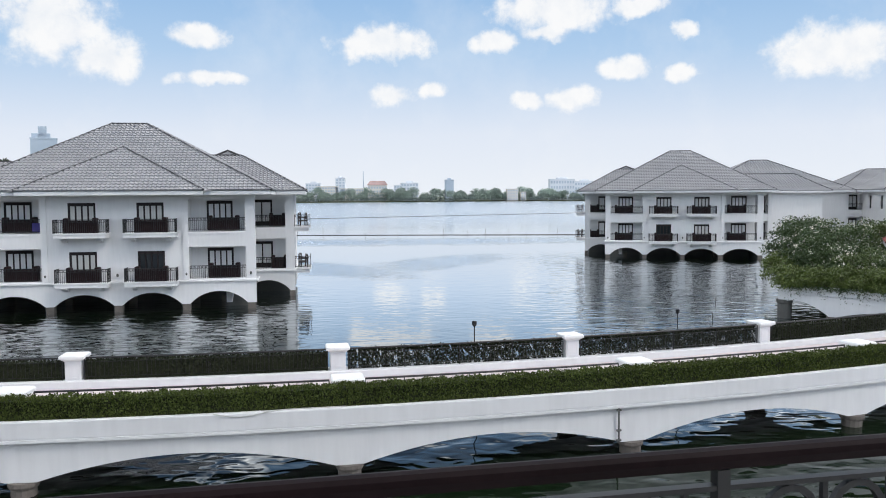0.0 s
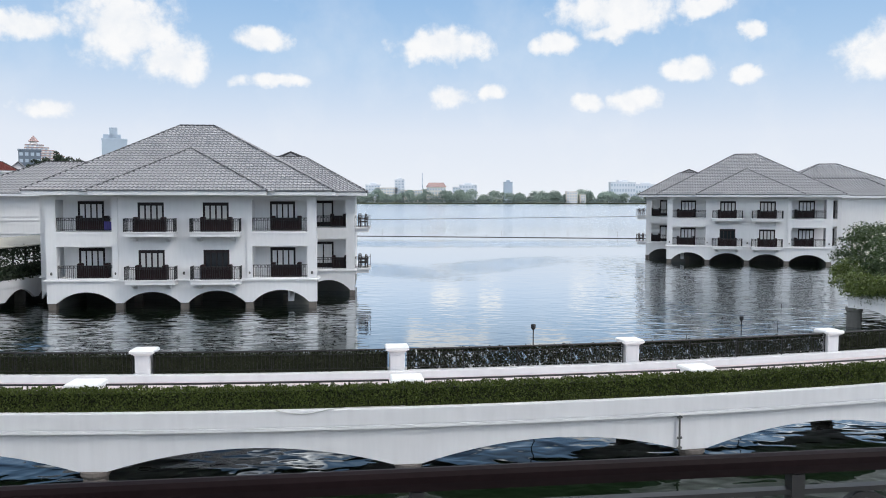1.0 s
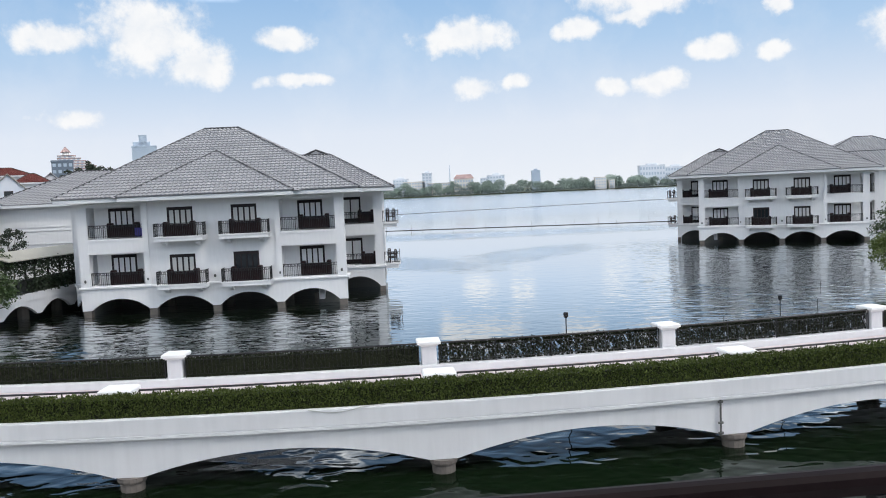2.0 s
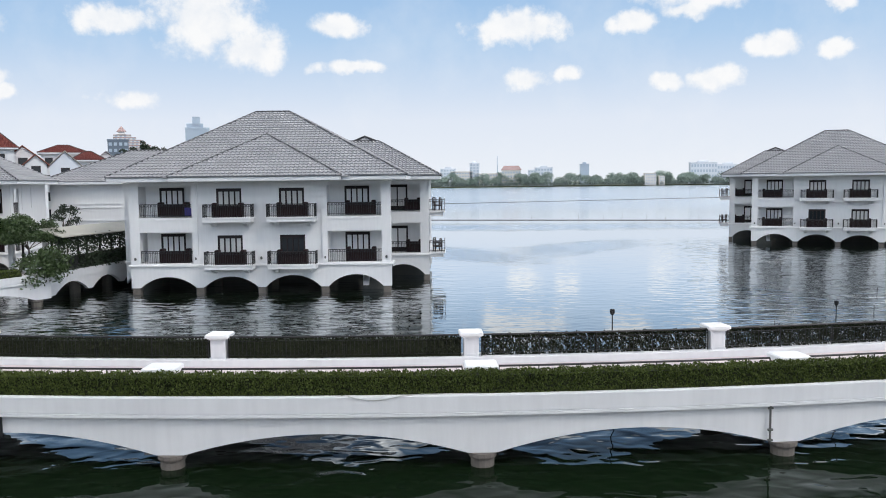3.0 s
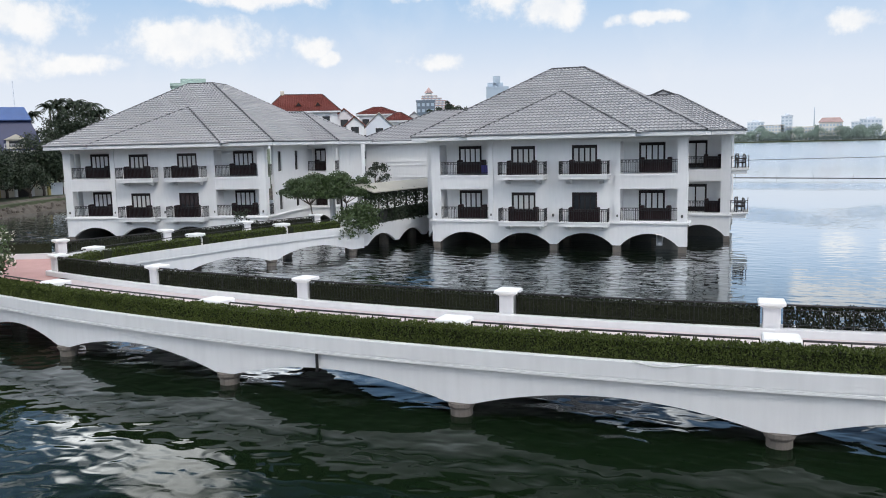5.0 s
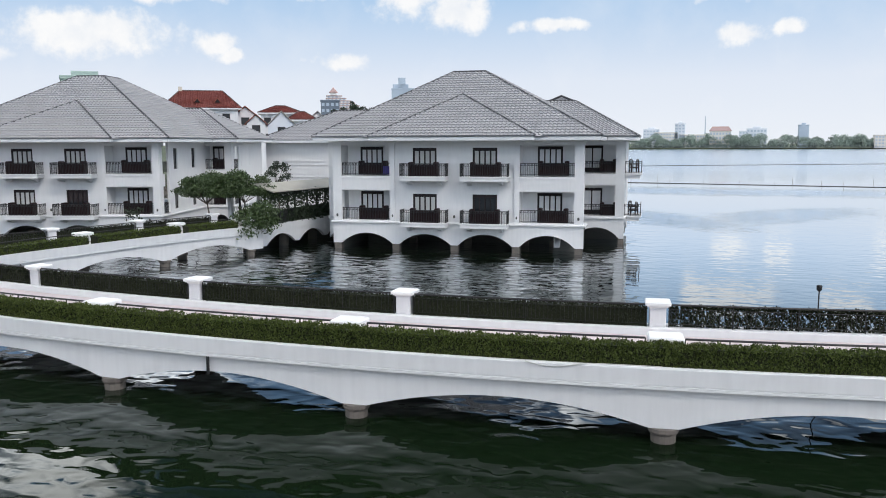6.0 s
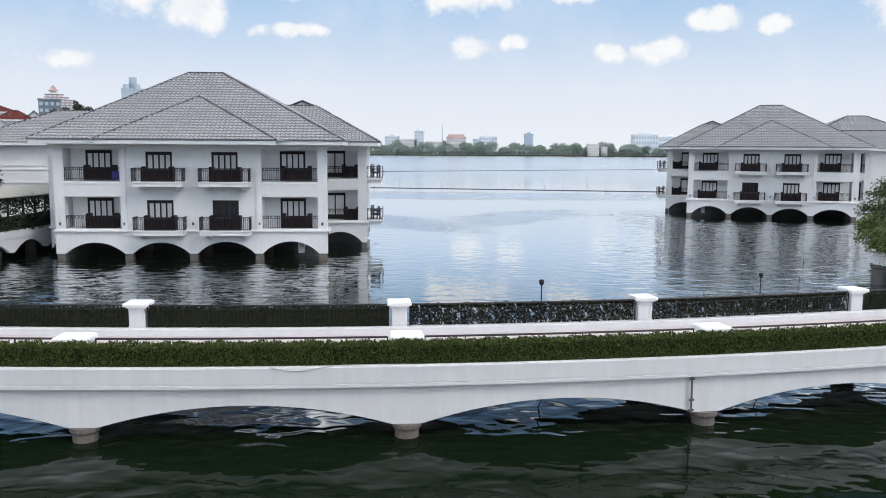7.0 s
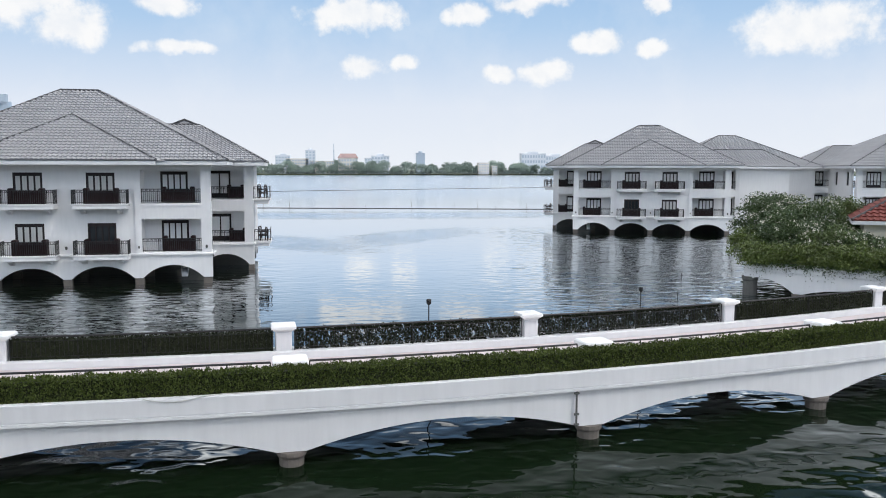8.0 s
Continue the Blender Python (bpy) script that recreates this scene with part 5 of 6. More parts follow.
part("pier", Shape().lathe(p.x, p.y, [(0.42, -2.6), (0.42, 0.9), (0.5, 1.0), (0.5, 1.2)], 12), SOFFIT, gw, "dark grey concrete pier")
p = gpos(3.25, -0.2)
part("pier", Shape().lathe(p.x, p.y, [(0.4, -2.6), (0.4, 0.35)], 12), PIER, gw)
rng = np.random.default_rng(71)
for i in range(13):
    q = gpos(0.0 + i * 1.2, -0.75 + rng.uniform(-0.3, 0.3))
    tree("shrub", "yellow-green trailing shrub spilling over the garden wall", q.x, q.y, 1.85, 1.45 + rng.uniform(-0.2, 0.3), 1.45, rng, LEAF_LIGHT, 26, 0.075, 420, 0.06, 0.02, 0, 0.85, "bush", "garden shrubs")
for x, y, h, s in ((27.5, 54.5, 1.9, 1.8), (29.5, 58, 2.0, 1.9), (31.2, 61.5, 1.9, 1.8)):
    tree("shrub", "yellow-green trailing shrub spilling over the garden wall", x, y, 1.7, h, s, rng, LEAF_LIGHT, 24, 0.08, 330, 0.06, 0.02, 0, 0.85, "bush", "garden shrubs")
for x, y, h, s in ((32.0, 60.5, 5.4, 2.9), (30.2, 55.5, 4.2, 2.5), (33.6, 57.5, 4.2, 2.8), (33.0, 51, 2.3, 2.1), (29.0, 53.5, 3.3, 2.0), (31.5, 51.5, 2.8, 2.0), (35.0, 50, 2.0, 2.0), (38.5, 61, 5.2, 3.2), (36.6, 47.5, 2.1, 2.0), (34.2, 46.8, 2.0, 1.8), (35.5, 65, 4.8, 2.8)):
    tree("frangipani", "frangipani tree dotted with pale blossoms in the garden", x, y, 1.9, h * 0.86, s, rng, LEAF_MID if rng.uniform() < 0.5 else LEAF, 34, 0.085, 300, 0.09, 0.10, 90, 0.8, "tree", "garden frangipanis")
pts = []
for _ in range(260):
    s0, drop = rng.uniform(0.2, 14), rng.exponential(0.38)
    for k in range(14):
        f = rng.uniform()
        pts.append(gpos(s0 + 0.25 * f * rng.normal(), 0.14 + rng.uniform(0, 0.1), 2.15 - min(drop, 1.3) * f))
tagged(part("trailing_plant", leaves(pts, 0.05, rng), LEAF), "thin green strands trailing down the garden wall", "plant", kind="stuff")
block("pavilion", "low garden pavilion with a red tiled roof", 35.9, 55.0, -30, 8, 6, 4.1, 6.9, CREAM, RED_TILE, 0.8, 0.8, base=1.9)

# ---- shore at the end of the lake arm ----
rng = np.random.default_rng(91)


def town_house(label, x, y, ang, wide, deep, base, eave, ridge, wall_mat, roof_mat, windows=3, storeys=2):
    return block("house", label, x, y, ang, wide, deep, eave, ridge, wall_mat, roof_mat, 0.6, max(1.0, wide - deep * 0.8), windows, storeys, base, "house", "shore houses")


# blue-roofed house with a steep lower roof
bh = thing("house", "house with a steep dark blue mansard roof and pale walls", "house", "shore houses")
part("wall", Shape().box(0.6, 11.0, 0.4, 8, 1.2, 8.3), CREAM, bh)
part("mansard", Shape().rings([[(-0.4, -0.5, 8.3), (12.0, -0.5, 8.3), (12.0, 9, 8.3), (-0.4, 9, 8.3)], [(0.7, 1.3, 13.0), (10.2, 1.3, 13.0), (10.2, 7.5, 13.0), (0.7, 7.5, 13.0)]]), BLUE_ROOF, bh, "steep dark blue sheet roof")
part("upper_roof", Shape().rings([[(0.3, 0.7, 13.0), (10.4, 0.7, 13.0), (10.4, 8.1, 13.0), (0.3, 8.1, 13.0)], [(0.3, 0.7, 13.12), (10.4, 0.7, 13.12), (10.4, 8.1, 13.12), (0.3, 8.1, 13.12)], [(0.1, 4.0, 15.2), (9.6, 4.0, 15.2), (9.6, 4.8, 15.2), (0.1, 4.8, 15.2)]]), BLUE_TOP, bh, "bright blue upper sheet roof")
part("eave_band", Shape().soft(7.4, 12.4, -0.75, -0.51, 8.0, 8.3, 0.03), PLASTER, bh, "white eave moulding")
dm = part("dormer", Shape().box(6.6, 9.4, -0.4, 1.2, 8.6, 10.0).rings([[(6.3, -0.7, 10.0), (9.7, -0.7, 10.0), (9.7, 1.4, 10.0), (6.3, 1.4, 10.0)], [(7.9, -0.7, 10.8), (8.1, -0.7, 10.8), (8.1, 1.4, 10.8), (7.9, 1.4, 10.8)]]), CREAM, bh, "pale dormer with a railing")
part("pane", Shape().box(7.0, 9.0, -0.44, -0.405, 8.9, 9.8), GLASS, dm)
part("railing", turned(railing(6.3, 9.7, 8.6, 9.4), 0, -0.65, 0), PLASTER, dm, "white balcony railing")
for u in (2, 6.0, 9.6):
    for z in (2.4, 5.4):
        w = part("window", Shape().box(u - 0.7, u + 0.7, 0.3, 0.396, z, z + 1.7), DARKWOOD, bh)
        part("pane", Shape().box(u - 0.6, u + 0.6, 0.27, 0.297, z + 0.12, z + 1.58), GLASS, w)
bh.matrix_basis = pose(-120.2, 82.1, 0, 0, 0, 53.5)
for x, y, h in ((-121.0, 93.0, 19.5), (-121.5, 90, 15.5)):
    am = thing("roof_mast", "thin mast above the shore roofs", "mast", "roof masts")
    part("pole", Shape().tube([(x, y, 8), (x, y, h)], 0.09, 0.05, 6), HAZE_WALL, am)
town_house("cream house with a rust tile roof near the shore", -128, 62, 50, 12, 9, 1.2, 8.5, 12.0, CREAM, RUST_TILE)
town_house("low white house with a rust roof behind the palms", -106, 97, 40, 9, 8, 1.2, 8.4, 11.0, CREAM, RUST_TILE)
red = block("house", "white house with a broad red tile roof and two gabled dormers", -91.2, 120.3, 35, 12.2, 9, 13.9, 17.3, PLASTER, RED_TILE, 0.6, 7.3, 3, 3, 1.2, "house", "shore houses")
for u in (5.4, 8.8):
    part("dormer", Shape().extrude([(u - 0.75, 0.5, 15.1), (u + 0.75, 0.5, 15.1), (u, 0.5, 16.0)], (0, 2.4, 0)), RUST_TILE, red, "small red gabled dormer")
    part("dormer_front", Shape().extrude([(u - 0.5, 0.44, 15.1), (u + 0.5, 0.44, 15.1), (u, 0.44, 15.75)], (0, 0.05, 0)), DARKWOOD, red, "dark dormer opening")
part("chimney", Shape().soft(2.2, 2.9, 4.2, 4.8, 16.6, 18.0, 0.05), CREAM, red)


def gable_house(label, x, y, ang, wide, deep, eave, ridge, wall_mat, roof_mat):
    """A house whose gable wall faces local -y."""
    g = thing("house", label, "house", "shore houses")
    part("wall", Shape().extrude([(0, 0, 1.2), (wide, 0, 1.2), (wide, 0, eave), (wide / 2, 0, ridge), (0, 0, eave)], (0, deep, 0)), wall_mat, g)
    for sgn in (0, 1):
        a_, b_ = ((-0.4, eave - 0.25), (wide / 2, ridge + 0.12)) if sgn == 0 else ((wide + 0.4, eave - 0.25), (wide / 2, ridge + 0.12))
        part("roof_slope", Shape().extrude([(a_[0], -0.4, a_[1]), (b_[0], -0.4, b_[1]), (b_[0], -0.4, b_[1] + 0.16), (a_[0], -0.4, a_[1] + 0.16)], (0, deep + 0.8, 0)), roof_mat, g)
    w = part("window", Shape().box(wide / 2 - 0.7, wide / 2 + 0.7, -0.07, -0.004, eave - 1.6, eave - 0.3), DARKWOOD, g)
    part("pane", Shape().box(wide / 2 - 0.6, wide / 2 + 0.6, -0.09, -0.075, eave - 1.5, eave - 0.4), GLASS, w)
    g.matrix_basis = pose(x, y, 0, 0, 0, ang)
    return g


gable_house("white gabled house with a rust tile roof", -82.8, 128.4, 32, 3.9, 8, 12.9, 14.4, PLASTER, RUST_TILE)
gable_house("white gabled house with a rust tile roof, lower", -79.6, 127.4, 32, 3.2, 7, 11.5, 12.9, PLASTER, RUST_TILE)
town_house("white house with a dark red roof and open balcony", -85.6, 142.0, 30, 7.4, 7, 1.2, 13.7, 15.4, PLASTER, RED_TILE, 3, 4)
gable_house("grey stucco house with a plain gable", -79.4, 134.1, 30, 4.9, 7, 11.3, 13.7, HAZE_WALL, SHEET)
town_house("white house with a red hip roof", -76.4, 136.6, 29, 4.6, 6, 1.2, 12.1, 13.9, PLASTER, RED_TILE, 2, 3)
gable_house("small white house at the end of the row", -74.2, 140.5, 27, 2.9, 6, 12.6, 13.8, PLASTER, TILE)
town_house("low grey-roofed house behind the villa", -118, 112, 40, 16, 9, 1.2, 12.6, 14.6, CREAM, TILE, 4, 3)
town_house("long white house with a brown flat roof behind the palms", -111, 104, 42, 9, 7, 1.2, 12.0, 13.2, CREAM, RUST_TILE, 3, 3)


def tower_block(label, x, y, ang, wide, deep, height, wall_mat, rows, cols, steps=(), pane=GLASS, base=1.0):
    """A far block whose storeys and window bays are built."""
    t = thing("tower_block", label, "building", "distant buildings")
    part("wall", Shape().box(0, wide, 0, deep, base, height), wall_mat, t)
    part("roof", Shape().soft(-0.3, wide + 0.3, -0.3, deep + 0.3, height, height + height * 0.02 + 0.3, 0.1), wall_mat, t)
    for x0, x1, top in steps:
        part("roof_storey", Shape().soft(x0 * wide, x1 * wide, deep * 0.2, deep * 0.8, height + 0.5, top, 0.1), wall_mat, t)
    for r in range(rows):
        for c in range(cols):
            zz, zh = base + (height - base) * (r + 0.25) / rows, (height - base) / rows * 0.5
            u0, uw = wide * (c + 0.2) / cols, wide / cols * 0.6
            part("window", Shape().box(u0, u0 + uw, -0.12, 0.05, zz, zz + zh), pane, t)
    t.matrix_basis = pose(x, y, 0, 0, 0, ang)
    return t


tower_block("pale green and white apartment block with a roof terrace", -130, 138, 42, 7.6, 8, 21.4, mat("pale_green_wall", (0.36, 0.46, 0.42), 0.8, 0.1, 0.3), 6, 4, ((0.25, 0.95, 23.2),))
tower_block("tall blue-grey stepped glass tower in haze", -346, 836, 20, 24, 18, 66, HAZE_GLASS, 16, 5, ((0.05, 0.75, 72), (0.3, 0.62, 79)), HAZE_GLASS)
DARK_GLASS = mat("dim_blue_glass", (0.15, 0.19, 0.24), 0.4, 0.1, 0.1)
tower_block("dark grey block beside the stepped hotel", -229.5, 445.2, 26, 11, 12, 33, DARK_GLASS, 9, 4, (), HAZE_GLASS)
pg = thing("hotel_block", "stepped cream and orange hotel with a pyramid top", "building", "distant buildings")
STEPS = [(0, 30.5, 1, 27.0)] + [(0.6 + 0.25 * k, 27.5 - 2.7 * k, 27.0 + 1.55 * k, 28.55 + 1.55 * k) for k in range(7)]
for i, (x0, x1, z0, z1) in enumerate(STEPS):
    part("storey", Shape().soft(x0, x1, i * 0.5, 14, z0, z1 - 0.42, 0.1), HOTEL, pg)
    part("roof_band", Shape().box(x0 - 0.3, x1 + 0.3, i * 0.5 - 0.3, 14.3, z1 - 0.4, z1), HAZE_RED, pg, "orange-red roof band")
    for k in range(int((x1 - x0) / 2.4)):
        part("window", Shape().box(x0 + 0.7 + 2.4 * k, x0 + 1.9 + 2.4 * k, i * 0.5 - 0.06, i * 0.5 - 0.004, max(z0, z1 - 2.6) + 0.2, z1 - 0.55), HAZE_GLASS, pg)
part("spire", Shape().rings([[(4.0, 3, 37.9), (8.6, 3, 37.9), (8.6, 8, 37.9), (4.0, 8, 37.9)], [(4.6, 3.5, 39.6), (8.0, 3.5, 39.6), (8.0, 7.5, 39.6), (4.6, 7.5, 39.6)]]), HOTEL, pg)
part("spire_roof", Shape().rings([[(3.6, 2.6, 39.6), (9.0, 2.6, 39.6), (9.0, 8.4, 39.6), (3.6, 8.4, 39.6)], [(6.2, 5.4, 43.0), (6.4, 5.4, 43.0), (6.4, 5.6, 43.0), (6.2, 5.6, 43.0)]]), HAZE_RED, pg, "orange-red pyramid roof")
pg.matrix_basis = pose(-237, 463, 0, 0, 0, 26)

# shore trees
for x, y, h, s, mt in ((-101, 62, 10.5, 5.0, LEAF_DARK), (-106, 70, 10.5, 5, LEAF_DARK), (-100, 54, 12, 6, LEAF), (-113, 60, 14, 6, LEAF_DARK), (-113, 96, 13.0, 4.2, LEAF_DARK), (-107.5, 103, 13.0, 4.6, LEAF_DARK),
                       (-99.5, 67, 9.0, 4.6, LEAF_DARK), (-104, 73, 9.2, 4.6, LEAF_DARK), (-108, 78.5, 6.2, 3.6, LEAF_DARK), (-107.5, 84, 5.2, 3.2, LEAF_DARK), (-98, 60, 9.5, 4.6, LEAF_DARK), (-103, 72.5, 7.0, 4.4, LEAF_DARK), (-109.5, 88, 7.5, 3.4, LEAF_DARK), (-110, 92, 9.5, 3.8, LEAF_DARK), (-109, 74.5, 11, 4.4, LEAF_DARK), (-118, 101, 13, 4.5, LEAF_DARK), (-108, 106, 10, 4.5, LEAF_DARK), (-98, 47, 11, 5.5, LEAF), (-108.5, 95, 8, 3.6, LEAF_DARK),
                       (-216, 440, 32, 6, LEAF_DARK), (-210, 443, 35, 6, LEAF_DARK), (-204, 446, 33, 6, LEAF_DARK), (-197, 446, 30, 7, LEAF_DARK), (-111, 79, 9.5, 4.2, LEAF_DARK), (-110.5, 82.5, 7.2, 3.6, LEAF_DARK), (-111.5, 89.5, 11.5, 4.2, LEAF_DARK), (-113, 98, 15.5, 4.4, LEAF_DARK), (-111, 101, 15.5, 4.4, LEAF_DARK), (-115.5, 96, 14.0, 4.2, LEAF_DARK), (-110, 97, 12.0, 4.2, LEAF_DARK), (-112.5, 75, 12.5, 4.2, LEAF_DARK), (-107, 76.5, 8.2, 4.2, LEAF_DARK), (-72, 148, 13.2, 2.6, LEAF_DARK), (-69, 150, 12.5, 3, LEAF_DARK)):
    tree("tree", "dark leafy tree on the lake shore", x, y, 1.2, h, s, rng, mt, 40, 0.17 if h < 20 else 0.5, 70 if h < 20 else 24, 0.25, 0.22, 0, 0.85, "tree", "shore trees")


def palm(x, y, h, rng):
    t = thing("palm", "tall palm with drooping fronds on the shore", "palm", "shore palms")
    part("trunk", Shape().tube([(x, y, 1), (x + 0.2, y, 1 + h * 0.5), (x + 0.1, y, 1 + h)], 0.2, 0.13, 7), BARK, t)
    fr = Shape()
    for i in range(22):
        a, up = 2 * math.pi * i / 22 + rng.uniform(-0.2, 0.2), rng.uniform(0.2, 1.5)
        d = Vector((math.cos(a), math.sin(a), 0))
        sd = Vector((-d.y, d.x, 0))
        pr = None
        for k in range(10):
            f = k / 9
            c = Vector((x + 0.1, y, 1 + h)) + d * (2.1 * f) + Vector((0, 0, up * 1.6 * f - 1.9 * f * f))
            if pr is not None:
                for sg in (-1, 1):
                    tip = c + sd * sg * 0.6 * (1 - 0.6 * f) + d * 0.3 - Vector((0, 0, 0.22 + 0.2 * rng.uniform()))
                    fr.face(pr, c + (c - pr) * 0.1, tip)
            pr = c
    part("crown", fr, LEAF_DARK, t)["kind"] = "stuff"
    return t


for x, y, h in ((-124.5, 84.5, 15.2), (-118.1, 93.4, 12.9), (-116.3, 95.7, 14.2), (-115.5, 96.6, 14.9), (-114.9, 97.4, 13.9), (-113.9, 98.6, 14.9), (-113.1, 99.5, 14.4), (-112.3, 100.5, 14.6), (-111.4, 101.3, 13.2)):
    palm(x, y, h, rng)
YELLOW = mat("faded_yellow_paint", (0.50, 0.42, 0.16), 0.8, 0.2, 1.0)
yard = thing("garden_wall", "pale stained garden wall along the shore road", "wall")
ypos, ylen = along([(-113.0, 78.0), (-113.2, 81.5), (-109.8, 92.5), (-107.5, 99)])
for i in range(9):
    a, b = ylen * i / 9 + 0.25, ylen * (i + 1) / 9 - 0.25
    part("panel", sweep_line(Shape(), ypos, a, b, [(-0.1, 1.3), (0.1, 1.3), (0.1, 3.2), (-0.1, 3.2)]), (CREAM, HAZE_WALL, CREAM, DARKWOOD)[i % 4], yard)
for i in range(10):
    p = ypos(ylen * i / 9)
    part("post", Shape().soft(p.x - 0.24, p.x + 0.24, p.y - 0.24, p.y + 0.24, 1.3, 3.6, 0.03), (YELLOW, PLASTER, YELLOW, PLASTER, PLASTER)[i % 5], yard)

# ---- far shore ----
rng = np.random.default_rng(101)
cs, rs = [], []
for i in range(420):
    x = rng.uniform(-270, 560)
    r = rng.uniform(3.5, 8.5)
    cs.append((x, 1098 + rng.uniform(0, 40), 1.2 + r * 0.6 + (rng.uniform(0, 7) if rng.uniform() < 0.5 else 0)))
    rs.append(r)
tagged(part("far_woods", leaves(crown_points(cs, rs, 9.0, rng, 0.9), 0.85, rng), LEAF_HAZE), "hazy green line of trees on the far shore", "trees", kind="stuff")
cs = [(x, 1090 + rng.uniform(0, 5), 2.6) for x in np.arange(-270, 560, 6.5)]
# bush colour paled as well, standing in for distance haze
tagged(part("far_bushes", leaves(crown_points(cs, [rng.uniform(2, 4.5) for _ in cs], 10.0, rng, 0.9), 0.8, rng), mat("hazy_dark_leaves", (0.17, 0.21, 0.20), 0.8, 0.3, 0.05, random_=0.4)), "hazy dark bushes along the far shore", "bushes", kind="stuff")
# haze on these blocks comes from their pale materials
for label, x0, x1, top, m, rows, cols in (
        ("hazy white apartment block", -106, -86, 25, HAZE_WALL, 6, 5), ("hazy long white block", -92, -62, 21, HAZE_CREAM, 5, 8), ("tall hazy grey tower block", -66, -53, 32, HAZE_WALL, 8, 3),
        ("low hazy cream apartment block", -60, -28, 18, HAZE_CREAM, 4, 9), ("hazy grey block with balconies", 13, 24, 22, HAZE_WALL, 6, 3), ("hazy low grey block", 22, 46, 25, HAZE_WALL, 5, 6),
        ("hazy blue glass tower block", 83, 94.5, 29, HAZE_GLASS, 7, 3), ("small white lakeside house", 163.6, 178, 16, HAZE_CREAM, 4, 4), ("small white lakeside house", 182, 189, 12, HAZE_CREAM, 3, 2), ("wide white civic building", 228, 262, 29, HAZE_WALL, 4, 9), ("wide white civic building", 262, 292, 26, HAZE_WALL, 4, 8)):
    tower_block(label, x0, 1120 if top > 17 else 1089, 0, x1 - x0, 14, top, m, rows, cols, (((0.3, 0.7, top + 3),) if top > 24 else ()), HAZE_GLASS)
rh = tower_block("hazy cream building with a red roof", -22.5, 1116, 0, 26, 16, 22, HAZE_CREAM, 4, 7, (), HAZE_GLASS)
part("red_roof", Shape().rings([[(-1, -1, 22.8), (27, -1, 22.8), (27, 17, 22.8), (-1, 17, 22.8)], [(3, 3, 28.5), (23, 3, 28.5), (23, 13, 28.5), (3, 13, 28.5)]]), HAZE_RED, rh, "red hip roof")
mast = thing("radio_mast", "thin lattice mast on the far shore", "mast")
part("mast", Shape().tube([(-28.5, 1130, 1), (-28.5, 1130, 24), (-28.5, 1130, 42)], 1.0, 0.35, 4), HAZE_GLASS, mast)

# ---- on the water ----
rng = np.random.default_rng(111)
for y0, y1, x0, x1, gap in ((174, 146, -50, 130, 4.2), (280, 400, -50, 170, 24.0)):
    net = thing("net_line", "floating net line with thin poles across the lake", "net line", "net lines")
    n = 40
    part("rope", Shape().tube([(x0 + (x1 - x0) * i / n, y0 + (y1 - y0) * i / n, 0.05) for i in range(n + 1)], 0.05 if gap < 10 else 0.085, n=5), IRON, net)
    m = int((x1 - x0) / gap)
    for i in range(m):
        x = x0 + (x1 - x0) * (i + rng.uniform(0.2, 0.8)) / m
        y = y0 + (y1 - y0) * (x - x0) / (x1 - x0)
        h = rng.uniform(0.3, 1.5)
        part("pole", Shape().tube([(x, y, -1.5), (x + rng.uniform(-0.15, 0.15), y, h)], 0.035 if gap < 10 else 0.08, 0.025, 5), IRON, net)


def lamp_post(x, y, top):
    lp = thing("lamp_post", "slim black lamp post standing in the lake", "lamp post", "lake lamps")
    part("pole", Shape().tube([(x, y, -2.5), (x + 0.02, y, top - 0.12)], 0.024, 0.02, 8), IRON, lp)
    part("head", Shape().lathe(x + 0.02, y, [(0.03, top - 0.2), (0.08, top - 0.14), (0.085, top - 0.02), (0.06, top)], 10), IRON, lp, "black lamp head")


lamp_post(3.06, 28.26, 3.53)
lamp_post(11.9, 32.6, 3.2)
for x, y in ((13.4, 45), (20.5, 50), (24.0, 58)):
    st = thing("stake", "short dark stake sticking out of the water", "stake", "water stakes")
    part("shaft", Shape().tube([(x, y, -1), (x + 0.05, y, 0.4)], 0.025, 0.018, 6), IRON, st)

# ---- fittings on the bridge face ----
pipe = thing("drain_pipe", "thin grey drain pipe on the bridge wall", "pipe")
part("pipe", Shape().tube([at(11.74, 102.4, 1.57), at(11.74, 102.4, 0.42)], 0.03, n=8), SOFFIT, pipe)
for z in (1.42, 0.8, 0.5):
    part("bracket", Shape().tube([at(11.70, 102.4, z), at(11.78, 102.4, z)], 0.036, n=6), SOFFIT, pipe)
spout = thing("drain_pipe", "short dark drain pipe on the bridge wall", "pipe")
part("pipe", Shape().tube([at(-0.32, 102.4, 1.57), at(-0.32, 102.4, 0.92)], 0.05, n=8), IRON, spout)
hose = thing("hose", "pale hose drooping over the planter edge", "hose")
part("hose", Shape().tube([at(5.15 + 0.1 * i, 102.46, 2.07 - 0.11 * math.sin(math.pi * i / 8)) for i in range(9)] + [at(5.95 + 0.3 * i, 102.33, 2.075) for i in range(1, 5)], 0.013, n=6), HOSE, hose)

# ---- balcony of the viewpoint ----
HR = Vector((1.0, 0.14, 0)).normalized()


def rail_at(s, z, off=0.0):
    p = Vector((0.0, 1.69, 0)) + HR * s + Vector((-HR.y, HR.x, 0)) * off
    return Vector((p.x, p.y, z))


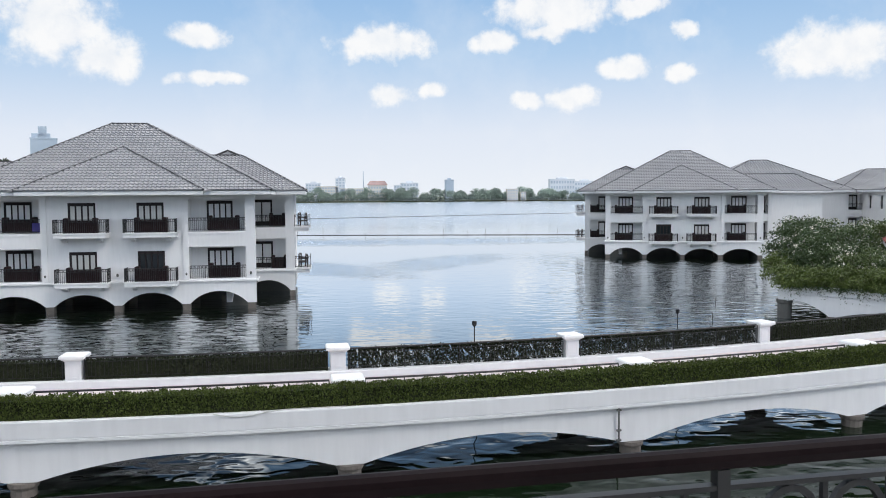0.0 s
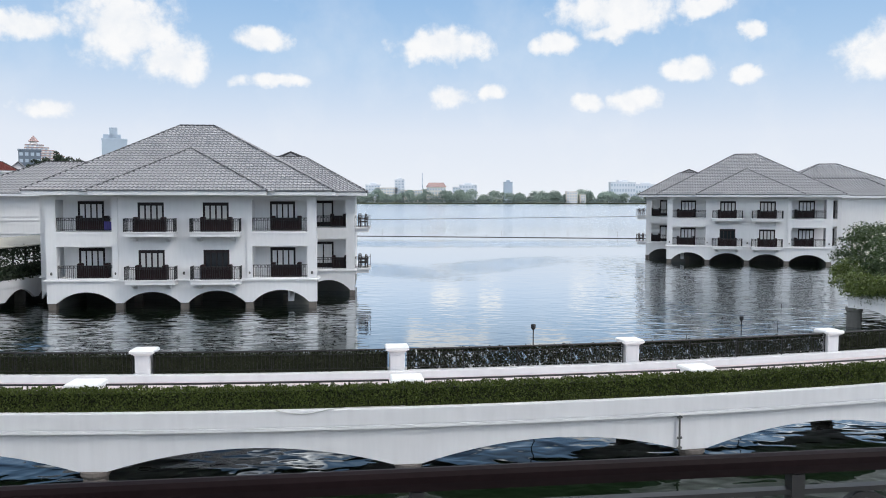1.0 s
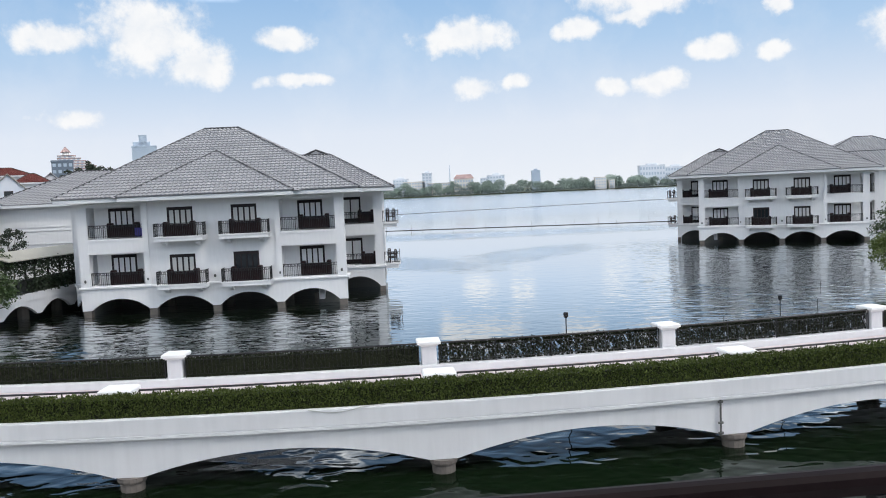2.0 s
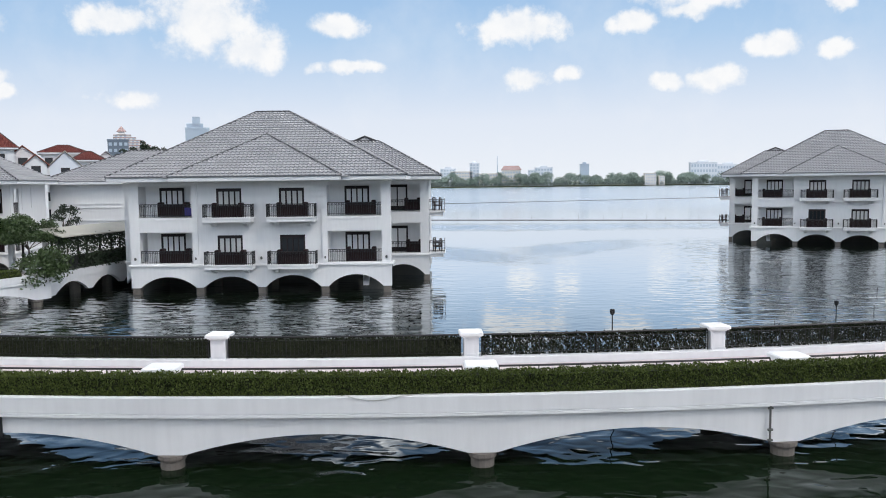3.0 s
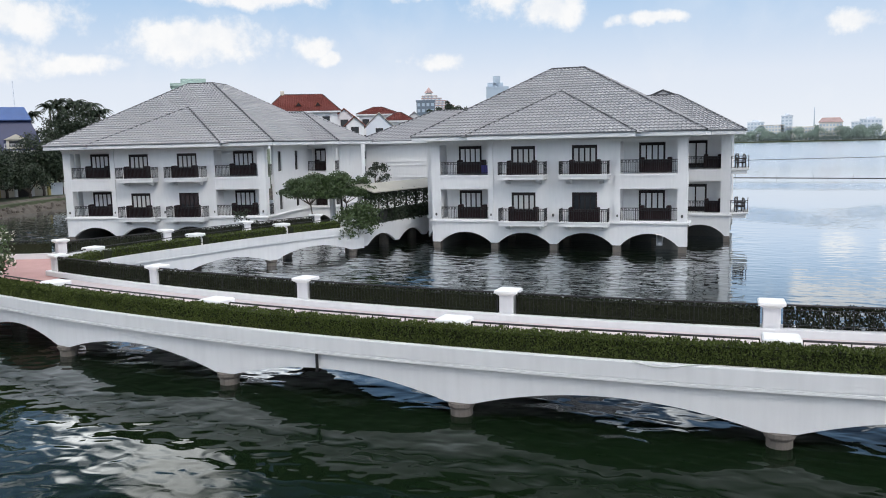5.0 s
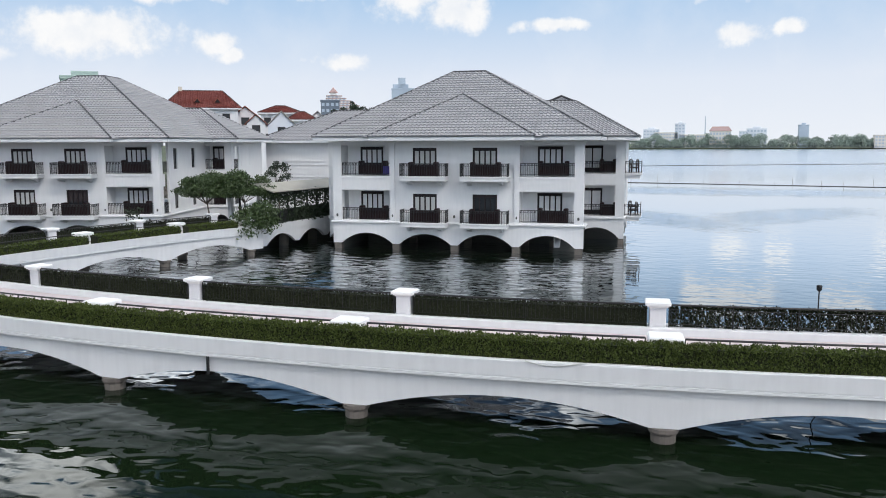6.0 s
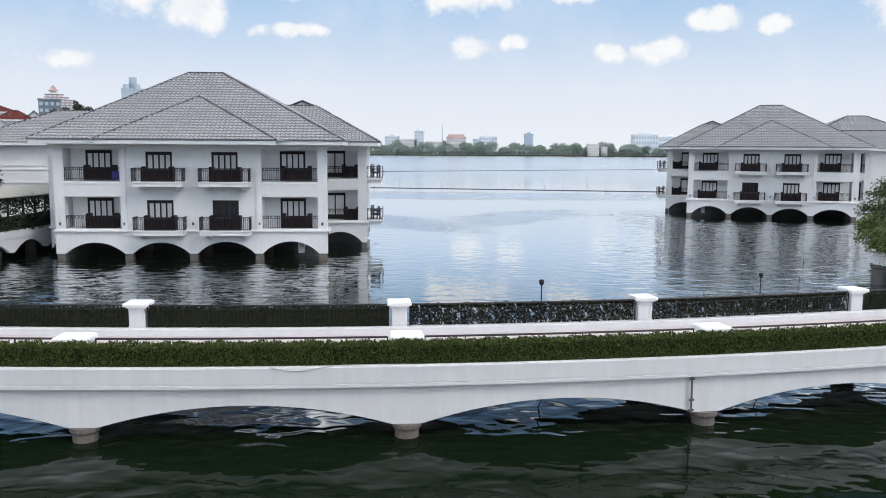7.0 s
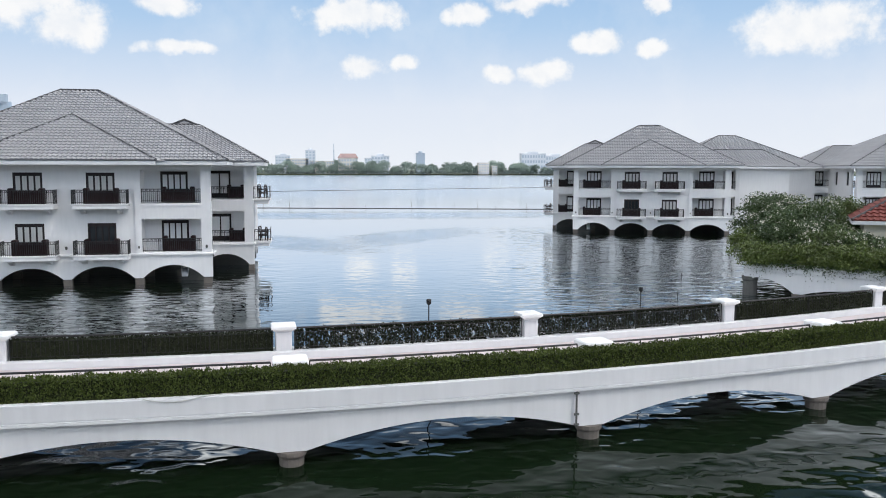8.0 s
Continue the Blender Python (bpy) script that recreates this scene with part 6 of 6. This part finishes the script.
slab("balcony_floor", [(-6, -2.2), (6, -2.2), (6, 2.72), (-6, 1.07)], 6.05, 6.3, HOTEL, "plain balcony floor slab", "floor")
hotel = thing("hotel", "plain pale hotel block behind the balcony", "building")
part("wall", Shape().box(-40, -1.6, -14, -2.2, -2.5, 12).box(1.6, 40, -14, -2.2, -2.5, 12).box(-1.6, 1.6, -14, -2.2, -2.5, 6.3).box(-1.6, 1.6, -14, -2.2, 8.7, 12), HOTEL, hotel)
part("pane", Shape().box(-1.6, 1.6, -2.4, -2.36, 6.3, 8.7), GLASS, hotel)
rl = thing("balcony_railing", "dark stained handrail on a black iron balustrade with rings", "railing")
prof = [(-0.026, -0.026), (-0.02, -0.046), (0.02, -0.046), (0.026, -0.026), (0.025, -0.012), (0.016, -0.003), (0.0, 0.0), (-0.016, -0.003), (-0.025, -0.012)]
ZR = 7.32
part("handrail", Shape().rings([[rail_at(s, ZR + b, a) for a, b in prof] for s in (-5, -2, 0, 2, 5)]), RAILWOOD, rl)
for z in (ZR - 0.098, 6.42):
    part("flat_bar", Shape().rings([[rail_at(s, z + b, a) for a, b in ((-0.014, 0), (0.014, 0), (0.014, 0.012), (-0.014, 0.012))] for s in (-5, 0, 5)]), IRON, rl)
for i in range(12):
    s = -4.63 + 0.9 * i
    part("upright", Shape().rings([[rail_at(s + a, z, b) for a, b in ((-0.016, -0.016), (0.016, -0.016), (0.016, 0.016), (-0.016, 0.016))] for z in (6.3, ZR - 0.05)]), IRON, rl)
    for j in range(4):
        c = s + 0.18 + 0.18 * j
        if j < 4:
            part("ring", Shape().rings([[rail_at(c + r * math.cos(t), ZR - 0.175 + r * math.sin(t), o) for t in [k * math.pi / 8 for k in range(16)]] for r, o in ((0.075, -0.008), (0.075, 0.008), (0.058, 0.008), (0.058, -0.008), (0.075, -0.008))], caps=False), IRON, rl)
        part("bar", Shape().rings([[rail_at(c + 0.09 + a, z, b) for a, b in ((-0.007, -0.007), (0.007, -0.007), (0.007, 0.007), (-0.007, 0.007))] for z in (6.43, ZR - 0.1)]), IRON, rl)
